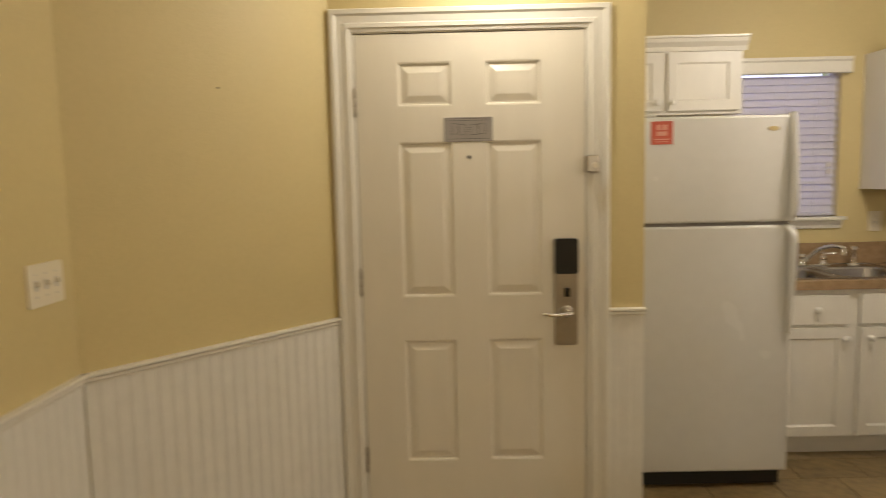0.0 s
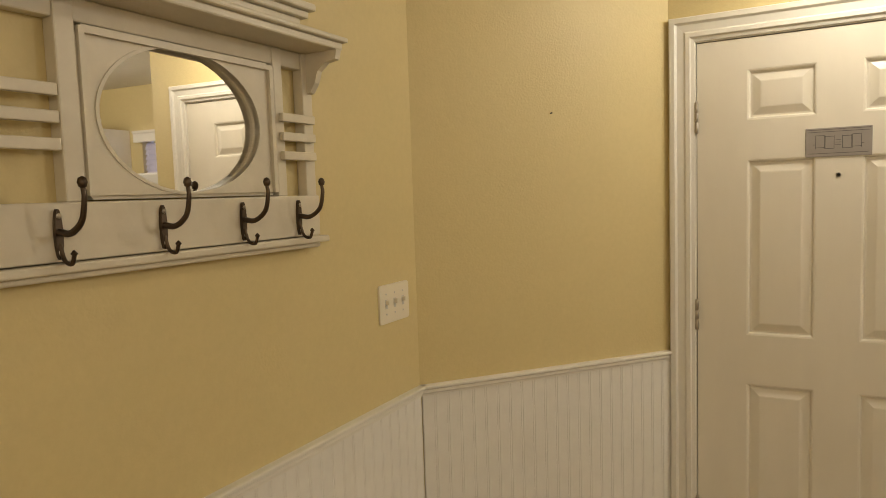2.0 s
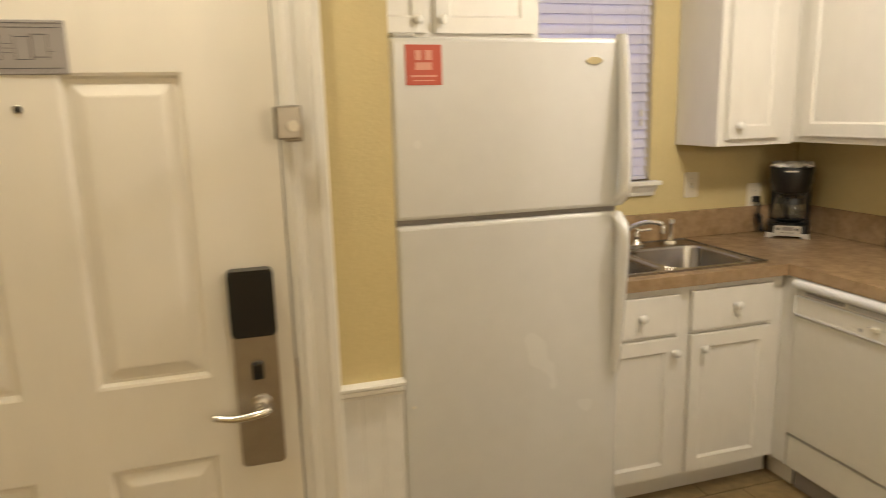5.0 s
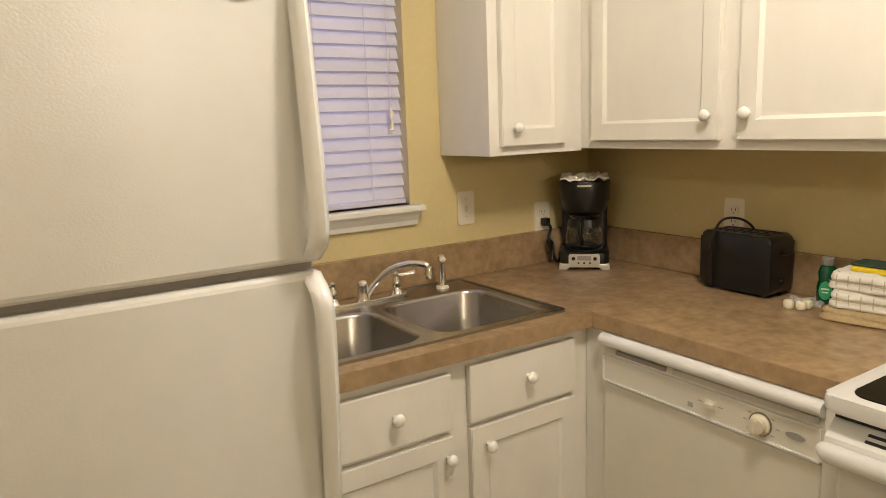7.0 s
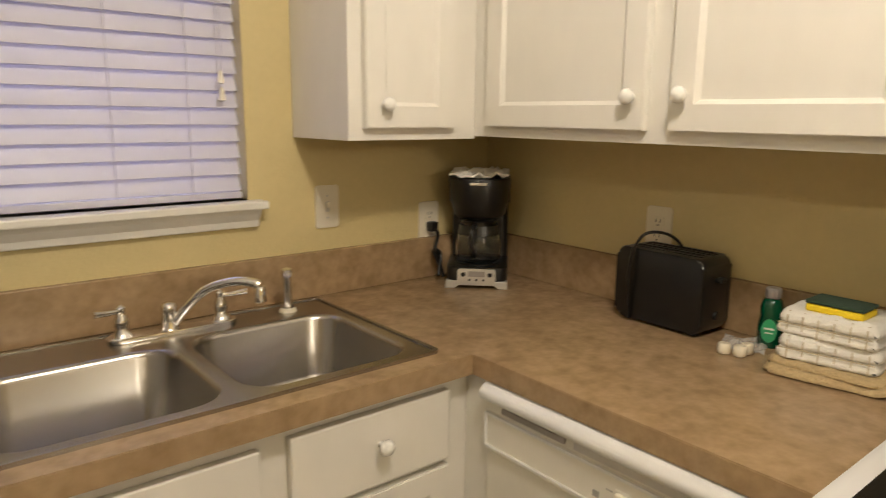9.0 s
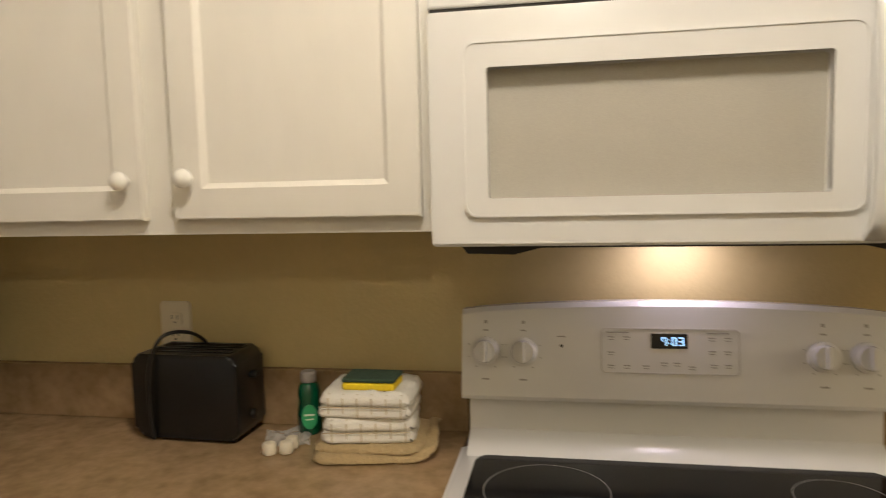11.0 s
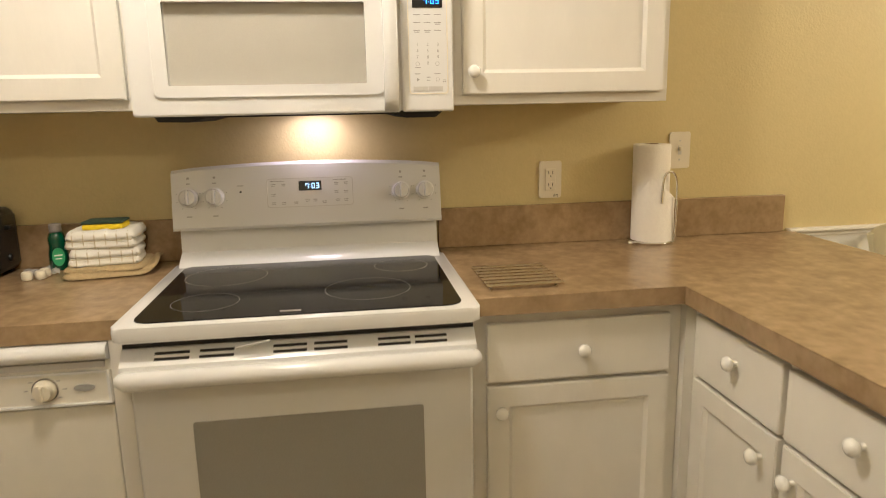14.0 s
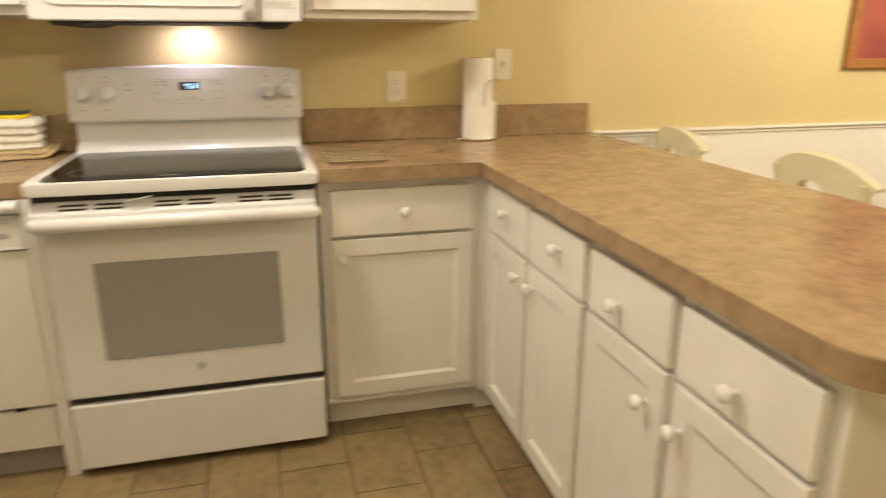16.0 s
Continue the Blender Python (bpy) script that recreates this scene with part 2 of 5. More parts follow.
def lathe(profile, n=24, axis="z", at=(0, 0, 0)):
    """Profile of (radius, height), turned round an axis through a place."""
    bm = bmesh.new()
    turn = {"z": lambda r, c, s, h: (r * c, r * s, h), "y": lambda r, c, s, h: (r * c, h, r * s), "x": lambda r, c, s, h: (h, r * c, r * s)}[axis]
    rows = []
    for r, h in profile:
        rows.append([bm.verts.new(Vector(turn(max(r, 1e-4), math.cos(2 * math.pi * k / n), math.sin(2 * math.pi * k / n), h)) + Vector(at)) for k in range(n)])
    for p, q in zip(rows, rows[1:]):
        for k in range(n):
            bm.faces.new((p[k], p[(k + 1) % n], q[(k + 1) % n], q[k]))
    bm.faces.new(rows[0]), bm.faces.new(rows[-1])
    return bm


def tube(points, radius, n=10, bm=None, closed=False):
    """A round bar along points; radius may be one number or one for each point."""
    bm = bm or bmesh.new()
    pts = [Vector(p) for p in points]
    rads = radius if isinstance(radius, (list, tuple)) else [radius] * len(pts)
    up, rows = Vector((0.13, 0.27, 0.95)), []
    for i, p in enumerate(pts):
        d = (pts[min(i + 1, len(pts) - 1)] - pts[max(i - 1, 0)]).normalized()
        side = d.cross(up)
        side = side.normalized() if side.length > 1e-3 else d.orthogonal().normalized()
        up = side.cross(d).normalized()
        rows.append([bm.verts.new(p + rads[i] * (math.cos(2 * math.pi * k / n) * side + math.sin(2 * math.pi * k / n) * up)) for k in range(n)])
    for a, b in zip(rows, rows[1:]):
        for k in range(n):
            bm.faces.new((a[k], a[(k + 1) % n], b[(k + 1) % n], b[k]))
    bm.faces.new(rows[0]), bm.faces.new(rows[-1])
    return bm


def curve_points(pts, n=6):
    """A smooth line through points."""
    pts = [Vector(p) for p in pts]
    ext = [2 * pts[0] - pts[1]] + pts + [2 * pts[-1] - pts[-2]]
    out = []
    for i in range(1, len(ext) - 2):
        a, b, c, d = ext[i - 1:i + 3]
        for k in range(n):
            t = k / n
            out.append(0.5 * (2 * b + (c - a) * t + (2 * a - 5 * b + 4 * c - d) * t * t + (3 * b - a - 3 * c + d) * t ** 3))
    return out + [pts[-1]]


def merge(*bms):
    out = bmesh.new()
    for b in bms:
        me = bpy.data.meshes.new("tmp")
        b.to_mesh(me)
        b.free()
        out.from_mesh(me)
        bpy.data.meshes.remove(me)
    return out


def lettering(text, size, mat, parent, x, y, z, name="lettering", align="CENTER"):
    """Raised letters that face local -y."""
    cu = bpy.data.curves.new("text", "FONT")
    cu.body, cu.size, cu.extrude, cu.align_x = text, size, 0.0003, align
    tmp = bpy.data.objects.new("text", cu)
    me = bpy.data.meshes.new_from_object(tmp)
    me.materials.append(mat)
    bpy.data.objects.remove(tmp)
    ob = new(name, me)
    ob.parent, ob.matrix_basis = parent, pose(x, y, z, 90, 0, 0)
    return ob


SEG = {"0": "abcdef", "3": "abcdg", "7": "abcf"}


def digits(text, h, w, step, mat, parent, x, y, z):
    """Segment digits that face local -y; a colon is two dots."""
    bs, t = [], h * 0.12
    for ch in text:
        if ch == ":":
            bs += [(x - t / 2, x + t / 2, y - 0.0006, y, z + h * f - t / 2, z + h * f + t / 2) for f in (0.3, 0.7)]
            x += step * 0.4
            continue
        s = {"a": (0, w, h - t, h), "g": (0, w, h / 2 - t / 2, h / 2 + t / 2), "d": (0, w, 0, t), "f": (0, t, h / 2, h), "e": (0, t, 0, h / 2), "b": (w - t, w, h / 2, h), "c": (w - t, w, 0, h / 2)}
        for k in SEG[ch]:
            a, b, c, d = s[k]
            bs.append((x + a, x + b, y - 0.0006, y, z + c, z + d))
        x += step
    return part("clock_digits", box(*bs), mat, parent, "glowing clock digits")


# ---- structure ----
WX, WY, MX, DY, CEILING = 2.91, 3.87, -1.26, 2.655, 2.44
SOUTH = -4.0


def slab(name, x0, x1, y0, y1, z0, z1, mat, label, category="wall"):
    ob = part(name, box((x0, x1, y0, y1, z0, z1)), mat)
    return tagged(ob, label, category, kind="structure")


floor = slab("floor", MX - 0.1, WX + 0.1, SOUTH - 0.1, WY + 0.1, -0.10, -0.004, GROUT, "brown rectangular floor tiles with dark grout", "floor")
ceiling = slab("ceiling", MX - 0.1, WX + 0.1, SOUTH - 0.1, WY + 0.1, CEILING, CEILING + 0.1, CEIL, "off-white textured plaster ceiling", "ceiling")
wall_range = slab("wall_east", WX, WX + 0.1, SOUTH, WY + 0.1, 0, CEILING, YELLOW, "pale yellow textured kitchen wall")
# Out-of-view wall, added to close the room against the sky.
wall_south = slab("wall_south", MX, WX, SOUTH - 0.1, SOUTH, 0, CEILING, YELLOW, "pale yellow plaster wall")
wall_mirror = slab("wall_west", MX - 0.1, MX, SOUTH, 1.885, 0, CEILING, YELLOW, "pale yellow textured entry wall with white wainscot")
# window wall with its opening
WIN = (1.42, 2.09, 1.19, 2.06)
wall_window = part("wall_north", box((0.735, WIN[0], WY, WY + 0.1, 0, CEILING), (WIN[1], WX, WY, WY + 0.1, 0, CEILING), (WIN[0], WIN[1], WY, WY + 0.1, 0, WIN[2]), (WIN[0], WIN[1], WY, WY + 0.1, WIN[3], CEILING)), YELLOW)
tagged(wall_window, "pale yellow kitchen wall with a window", "wall", kind="structure")
# entry wall with the door's opening, and its return beside the fridge
wall_entry = part("wall_entry", box((-0.61, -0.535, DY, DY + 0.12, 0, CEILING), (0.423, 0.635, DY, DY + 0.12, 0, CEILING), (-0.535, 0.423, DY, DY + 0.12, 2.052, CEILING)), YELLOW)
slab("wall_return", 0.535, 0.635, DY + 0.12, WY + 0.1, 0, CEILING, YELLOW, "pale yellow wall beside the refrigerator")
tagged(wall_entry, "pale yellow wall around the entry door", "wall", kind="structure")
# Hidden slab added behind the closed door to keep outside light out.
wall_outside = slab("wall_outside", -0.61, 0.53, DY + 0.30, DY + 0.4, 0, CEILING, YELLOW, "plain wall behind the entry door")
diag = part("wall_diagonal", prism([(MX, 1.885), (-0.61, DY), (-0.61, DY + 0.14), (MX - 0.1, 2.05), (MX - 0.1, 1.885)], 0, CEILING, "z"), YELLOW)
tagged(diag, "pale yellow textured diagonal wall with white wainscot", "wall", kind="structure")
patch = slab("wall_fridge_side", 0.635, 0.735, WY, WY + 0.1, 0, CEILING, YELLOW, "pale yellow wall behind the fridge")

# chair rails: a moulded profile drawn along each wall
RAIL = [(0, 0.026), (-0.009, 0.026), (-0.010, 0.033), (-0.015, 0.037), (-0.015, 0.042), (-0.013, 0.046), (-0.022, 0.050), (-0.027, 0.054), (-0.027, 0.060), (-0.022, 0.063), (0, 0.063)]


def rail(name, x0, y0, x1, y1, z, label="white moulded chair rail"):
    """Runs from one end to the other, with the room on the viewer's side."""
    length, angle = math.hypot(x1 - x0, y1 - y0), math.degrees(math.atan2(y1 - y0, x1 - x0))
    ob = part(name, prism(RAIL, 0, length, "x"), WHITE, smooth=30)
    ob.matrix_basis = pose(x0, y0, z, 0, 0, angle)
    return tagged(ob, label, "trim", kind="structure")


RZ, LZ = 0.858, 0.842
rail("chair_rail", MX, -1.2, MX, 1.89, LZ)
rail("chair_rail", MX, 1.885, -0.603, DY + 0.008, LZ)
rail("chair_rail", 0.489, DY, 0.637, DY, RZ)
rail("chair_rail", 2.91, 0.60, 2.91, SOUTH + 0.02, RZ)


def wainscot(wall, x0, y0, x1, y1, top, board=0.0465):
    """Narrow boards side by side under the chair rail."""
    length, angle = math.hypot(x1 - x0, y1 - y0), math.degrees(math.atan2(y1 - y0, x1 - x0))
    n = max(1, round(length / board))
    w = length / n
    first = None
    for k in range(n):
        m = pose(x0, y0, 0, 0, 0, angle) @ pose(k * w, 0, 0)
        if first is None:
            g = 0.0022
            first = part("beadboard", prism([(0, 0), (0, -0.0062), (g, -0.008), (w - g - 0.006, -0.008), (w - g - 0.0048, -0.0066), (w - g - 0.0036, -0.008), (w - g, -0.008), (w, -0.0062), (w, 0)], 0.0, top, "z"), BEAD, wall)
            first.matrix_basis = m
        else:
            again(first, m, wall)


wainscot(diag, MX + 0.004, 1.888, -0.606, DY, LZ + 0.027)
wainscot(wall_mirror, MX, -0.6, MX, 1.88, LZ + 0.027)
wainscot(wall_entry, 0.490, DY, 0.635, DY, RZ + 0.027)
panel = slab("dining_wainscot", 2.902, 2.9095, SOUTH + 0.02, 0.60, 0, RZ + 0.027, BEAD, "pale grey-white wainscot panel below the chair rail", "wainscot")
for nm, pts in (("baseboard", [(MX, -1.2, MX, 1.885), (MX, 1.885, -0.606, DY), (0.489, DY, 0.637, DY)]),):
    for a in pts:
        length, angle = math.hypot(a[2] - a[0], a[3] - a[1]), math.degrees(math.atan2(a[3] - a[1], a[2] - a[0]))
        ob = part(nm, prism([(-0.0085, 0), (-0.022, 0), (-0.022, 0.075), (-0.016, 0.085), (-0.0085, 0.09)], 0, length, "x"), WHITE)
        ob.matrix_basis = pose(a[0], a[1], 0, 0, 0, angle)
        tagged(ob, "white painted baseboard", "trim", kind="structure")
nail = thing("nail", "small rusty nail in the slanted entry wall", "nail", -0.932, 2.272, 1.785, 48)
part("shank", lathe([(0.003, -0.010), (0.002, 0.0), (0.002, 0.012)], 8, "y"), BRONZE, nail)

# ---- entry ----
def raised_panel(x0, x1, z0, z1, y):
    bm, rows = bmesh.new(), []
    for inset, d in ((0, 0), (0.006, 0.002), (0.011, 0.011), (0.017, 0.011), (0.042, 0.002), (0.046, 0.0015)):
        rows.append([bm.verts.new((x, y + d, z)) for x, z in ((x0 + inset, z0 + inset), (x1 - inset, z0 + inset), (x1 - inset, z1 - inset), (x0 + inset, z1 - inset))])
    for a, b in zip(rows, rows[1:]):
        for k in range(4):
            bm.faces.new((a[k], a[(k + 1) % 4], b[(k + 1) % 4], b[k]))
    bm.faces.new(rows[-1])
    return bm


door = thing("door_1", "closed cream six-panel entry door", "door", 0, DY, 0, kind="structure")
D0, D1 = -0.510, 0.398
cols, rows_ = ((-0.345, -0.130), (0.003, 0.225)), ((1.745, 1.920), (0.980, 1.607), (0.285, 0.802))
xs, zs = (D0, -0.345, -0.130, 0.003, 0.225, D1), (0.01, 0.285, 0.802, 0.980, 1.607, 1.745, 1.920, 2.028)
pieces = [(xs[i], xs[i + 1], 0.0, 0.044, zs[0], zs[-1]) for i in (0, 2, 4)]
pieces += [(xs[i], xs[i + 1], 0.0, 0.044, zs[k], zs[k + 1]) for i in (1, 3) for k in (0, 2, 4, 6)]
part("door_leaf", box(*pieces), DOORPAINT, door)
for a, b in cols:
    for c, d in rows_:
        part("door_panel", raised_panel(a, b, c, d, 0.0), DOORPAINT, door)
# Dark strips stand in for the shade in the gaps beside the leaf.
part("weather_strip", box((D0 - 0.0022, D0 - 0.0002, 0.004, 0.04, 0.01, 2.028), (D1 + 0.0002, D1 + 0.0022, 0.004, 0.04, 0.01, 2.028)), DARK, door, "dark gap seal")
part("door_back", box((D0 + 0.01, D1 - 0.01, 0.03, 0.043, 0.02, 2.02)), DOORPAINT, door)
CASING = [(0, 0), (0, -0.010), (0.012, -0.013), (0.016, -0.020), (0.030, -0.020), (0.036, -0.015), (0.060, -0.018), (0.068, -0.026), (0.084, -0.026), (0.088, -0.020), (0.088, 0)]


def casing_run(x0, x1, z0, z1, prof):
    """Mitred door casing round an opening: up one side, across and down the other."""
    bm = bmesh.new()
    corners = [lambda u: (x0 - u, z0), lambda u: (x0 - u, z1 + u), lambda u: (x1 + u, z1 + u), lambda u: (x1 + u, z0)]
    rings = [[bm.verts.new((c(u)[0], v, c(u)[1])) for u, v in prof] for c in corners]
    for a, b in zip(rings, rings[1:]):
        for k in range(len(prof) - 1):
            bm.faces.new((a[k], a[k + 1], b[k + 1], b[k]))
    return bm


casing = part("door_casing", casing_run(-0.517, 0.405, 0, 2.036, CASING), WHITE)
casing.location = (0, DY, 0)
tagged(casing, "white moulded door casing", "trim", kind="structure")
jamb = part("door_jamb", box((-0.535, -0.5125, 0.0, 0.12, 0, 2.05), (0.4005, 0.423, 0.0, 0.12, 0, 2.05), (-0.5125, 0.4005, 0.0, 0.12, 2.031, 2.05), (-0.512, 0.400, 0.046, 0.06, 0, 2.03)), WHITE)
jamb.location = (0, DY, 0)
tagged(jamb, "white painted door jamb", "trim", kind="structure")
for hz in (1.765, 1.046, 0.298):
    h = part("hinge", lathe([(0.004, -0.056), (0.007, -0.052), (0.007, -0.018), (0.0062, -0.017), (0.007, -0.016), (0.007, 0.016), (0.0062, 0.017), (0.007, 0.018), (0.007, 0.052), (0.004, 0.058)], 10), NICKEL, door, "worn steel hinge", 40)
    h.location = (-0.5115, -0.008, hz)
    part("leaf", box((-0.020, -0.004, -0.001, 0.006, -0.05, 0.05)), NICKEL, h)
sign = thing("door_sign", "grey evacuation plan sign fixed to the entry door", "sign", -0.0665, DY, 1.652)
part("plate", box((-0.0965, 0.0965, -0.004, -0.0005, -0.048, 0.048), bevel=0.002), SIGN, sign)
lines = [(-0.088, 0.088, -0.0046, -0.004, 0.034, 0.0355), (-0.086, 0.086, -0.0046, -0.004, -0.0375, -0.036), (-0.092, 0.092, -0.0046, -0.004, 0.0415, 0.043)]
for s in (-1, 1):
    for u in (0.012, 0.040):
        lines += [(min(s * u, s * (u + 0.026)), max(s * u, s * (u + 0.026)), -0.0046, -0.004, z, z + 0.0016) for z in (-0.022 + (u > 0.02) * 0.004, 0.018 + (u > 0.02) * 0.004)]
        lines += [(s * v - 0.0008, s * v + 0.0008, -0.0046, -0.004, -0.022, 0.022) for v in (u, u + 0.026)]
    lines.append((min(s * 0.066, s * 0.073), max(s * 0.066, s * 0.073), -0.0046, -0.004, -0.008, -0.0065))
lines += [(-0.008, 0.008, -0.0046, -0.004, z, z + 0.0012) for z in (-0.010, -0.002, 0.006)]
part("floor_plan", box(*lines), SIGNDARK, sign, "dark line drawing of a floor plan")
peep = part("peephole", lathe([(0.002, 0.001), (0.005, -0.001), (0.0065, -0.004), (0.008, -0.003), (0.008, 0.001)], 14, "y"), NICKEL, door)
peep.location = (-0.0645, 0, 1.543)
part("lens", lathe([(0.001, -0.0035), (0.0048, -0.003), (0.0048, 0.0)], 10, "y"), BLACK, peep)
lock = thing("door_lock", "electronic door lock with black reader and satin lever", "lock", 0.317, DY, 0.99)
part("backplate", prism(rounded(-0.045, 0.045, -0.215, 0.085, 0.008), -0.024, 0, "y", 0.004), NICKEL, lock, "satin nickel plate")
part("card_reader", prism(rounded(-0.046, 0.046, 0.078, 0.220, 0.008), -0.034, 0, "y", 0.006), BLACK, lock, "black plastic reader")
part("thumb_turn", box((-0.010, 0.013, -0.040, -0.022, -0.015, 0.022), bevel=0.004), BLACK, lock)
part("rosette", lathe([(0.026, -0.024), (0.026, -0.030), (0.020, -0.036), (0.012, -0.038), (0.011, -0.055), (0.001, -0.056)], 20, "y", (0.002, 0, -0.078)), NICKEL, lock, smooth=40)
part("lever", tube(curve_points([(0.004, -0.050, -0.078), (0.012, -0.058, -0.079), (-0.01, -0.062, -0.082), (-0.05, -0.060, -0.086), (-0.085, -0.054, -0.082), (-0.100, -0.048, -0.078)]), [0.010, 0.0102, 0.0104, 0.0106, 0.0106, 0.0105, 0.0104, 0.0103, 0.0102, 0.010, 0.0099, 0.0098, 0.0096, 0.0094, 0.0092, 0.009, 0.0088, 0.0086, 0.0084, 0.0082, 0.008, 0.0079, 0.0078, 0.0077, 0.0076, 0.0074, 0.0072, 0.007, 0.006, 0.005, 0.003], 12), CHROME, lock, "polished lever", 50)
guard = thing("door_guard", "hinged steel swing-bar door guard on the casing", "door guard", 0.418, DY - 0.012, 1.503)
part("base", box((-0.010, 0.026, -0.020, -0.012, -0.036, 0.036), bevel=0.003), NICKEL, guard)
part("swing_bar", box((-0.030, -0.022, -0.060, -0.006, -0.030, 0.034), (-0.030, 0.018, -0.060, -0.052, -0.030, 0.034), bevel=0.004), NICKEL, guard)
part("bumper", lathe([(0.011, -0.070), (0.011, -0.060), (0.001, -0.059)], 12, "y", (0.004, 0, -0.004)), PLASTIC, guard)
part("strike_plate", box((0.3985, 0.4035, DY - 0.0028, DY + 0.02, 0.88, 1.00)), NICKEL, door).matrix_basis = pose(0, -DY, 0)

# coat rack with an oval mirror
rack = thing("mirror_coat_rack", "cream wooden wall shelf with oval mirror and four coat hooks", "coat rack", MX, 0.0, 0, 90)
R0, R1 = 0.565, 1.368
part("back_frame", box((R0, R0 + 0.035, -0.030, 0, 1.412, 1.872), (0.718, 0.755, -0.030, 0, 1.530, 1.872), (1.232, 1.262, -0.030, 0, 1.530, 1.872), (R1 - 0.035, R1, -0.030, 0, 1.412, 1.872), (R0 + 0.035, R1 - 0.035, -0.026, 0, 1.832, 1.872), bevel=0.003), RACKPAINT, rack)
o_out, o_in = [], []
for k in range(64):
    a = 2 * math.pi * k / 64
    c, s = math.cos(a), math.sin(a)
    f = min(0.238 / max(abs(c), 1e-6), 0.149 / max(abs(s), 1e-6))
    o_out.append((0.9935 + f * c, 1.682 + f * s))
    o_in.append((0.988 + 0.196 * c, 1.683 + 0.139 * s))
part("mirror_panel", ringed(o_out, o_in, -0.024, -0.002), RACKPAINT, rack)
part("oval_rim", ringed([(0.988 + (x - 0.988) * 1.035, 1.683 + (z - 1.683) * 1.045) for x, z in o_in], o_in, -0.0265, -0.012), RACKPAINT, rack)
glass_m = part("mirror_glass", prism([(x - 0.988, z) for x, z in o_in], -0.0012, 0.0012), SILVER, rack, "silvered oval mirror glass")
glass_m.matrix_basis = pose(0.988, -0.0095, 0, 0, 0, 1.85)
part("panel_moulding", merge(ringed([(0.759, 1.826), (1.228, 1.826), (1.228, 1.540), (0.759, 1.540)], [(0.770, 1.815), (1.217, 1.815), (1.217, 1.5402), (0.770, 1.5402)], -0.033, -0.024)), RACKPAINT, rack)
part("hook_board", box((R0 - 0.004, R1 + 0.004, -0.034, 0, 1.432, 1.530), bevel=0.003), RACKPAINT, rack)
part("lower_ledge", box((R0 - 0.02, R1 + 0.02, -0.050, 0, 1.414, 1.430), (R0, R1, -0.036, 0, 1.402, 1.414), bevel=0.004), RACKPAINT, rack)
part("shelf", box((R0 - 0.010, R1 + 0.006, -0.125, 0, 1.872, 1.890), (R0 - 0.02, R1 + 0.016, -0.136, -0.001, 1.890, 1.902), bevel=0.004), RACKPAINT, rack)
part("crown", box((R0 - 0.02, R1 - 0.03, -0.03, 0, 1.902, 1.955), (R0 - 0.028, R1 - 0.012, -0.042, 0, 1.955, 1.972), (R0 - 0.04, R1, -0.056, 0, 1.972, 1.99), bevel=0.004), RACKPAINT, rack)
for sx in (0.652, 1.302):
    for z in (1.712, 1.668, 1.624):
        part("slat", box((sx - 0.060, sx + 0.056, -0.044, -0.0305, z - 0.010, z + 0.010), bevel=0.002), RACKPAINT, rack)
brk = [(-0.030, 1.872), (-0.125, 1.872), (-0.120, 1.850), (-0.090, 1.846), (-0.066, 1.828), (-0.056, 1.800), (-0.040, 1.778), (-0.030, 1.776)]
for bx in (R0 + 0.002, R1 - 0.020):
    part("bracket", prism(brk, bx, bx + 0.018, "x"), RACKPAINT, rack)
for hx in (0.694, 0.899, 1.106, 1.288):
    hook = part("coat_hook", prism(oval(hx, 1.478, 0.0065, 0.042, 18), -0.042, -0.034), BRONZE, rack, "dark bronze double coat hook")
    up = curve_points([(hx, -0.040, 1.482), (hx, -0.072, 1.480), (hx, -0.102, 1.500), (hx, -0.112, 1.535), (hx, -0.110, 1.552)])
    low = curve_points([(hx, -0.040, 1.462), (hx, -0.050, 1.436), (hx, -0.068, 1.430), (hx, -0.076, 1.444)])
    part("arm", merge(tube(up, [0.0062 - 0.0024 * i / (len(up) - 1) for i in range(len(up))], 8), tube(low, 0.0036, 8), lathe([(0.001, -0.010), (0.006, -0.007), (0.008, 0), (0.006, 0.007), (0.001, 0.010)], 12, "z", (hx, -0.110, 1.560)), lathe([(0.001, -0.006), (0.006, 0), (0.001, 0.006)], 10, "z", (hx, -0.076, 1.447))), BRONZE, hook, smooth=50)
    for sz in (1.508, 1.448):
        part("screw", lathe([(0.005, -0.001), (0.001, -0.003)], 8, "y", (hx, -0.042, sz)), NICKEL, hook)


def toggle_plate(x, y, z, rz, gangs, label):
    w = 0.07 + 0.046 * (gangs - 1)
    t = thing("switch_plate", label, "light switch", x, y, z, rz)
    part("plate", prism(rounded(-w / 2, w / 2, -0.058, 0.058, 0.006), -0.006, 0, "y", 0.003), PLASTIC, t)
    for g in range(gangs):
        gx = (g - (gangs - 1) / 2) * 0.046
        part("toggle", box((gx - 0.004, gx + 0.004, -0.018, -0.006, -0.002, 0.012), bevel=0.002), PLASTIC, t)
        part("slot", box((gx - 0.006, gx + 0.006, -0.0068, -0.006, -0.014, 0.014)), PALEGREY, t)
        for s in (-0.03, 0.03):
            part("screw", lathe([(0.003, -0.006), (0.0028, -0.0072), (0.001, -0.0075)], 8, "y", (gx, 0, s)), PALEGREY, t)
    return t


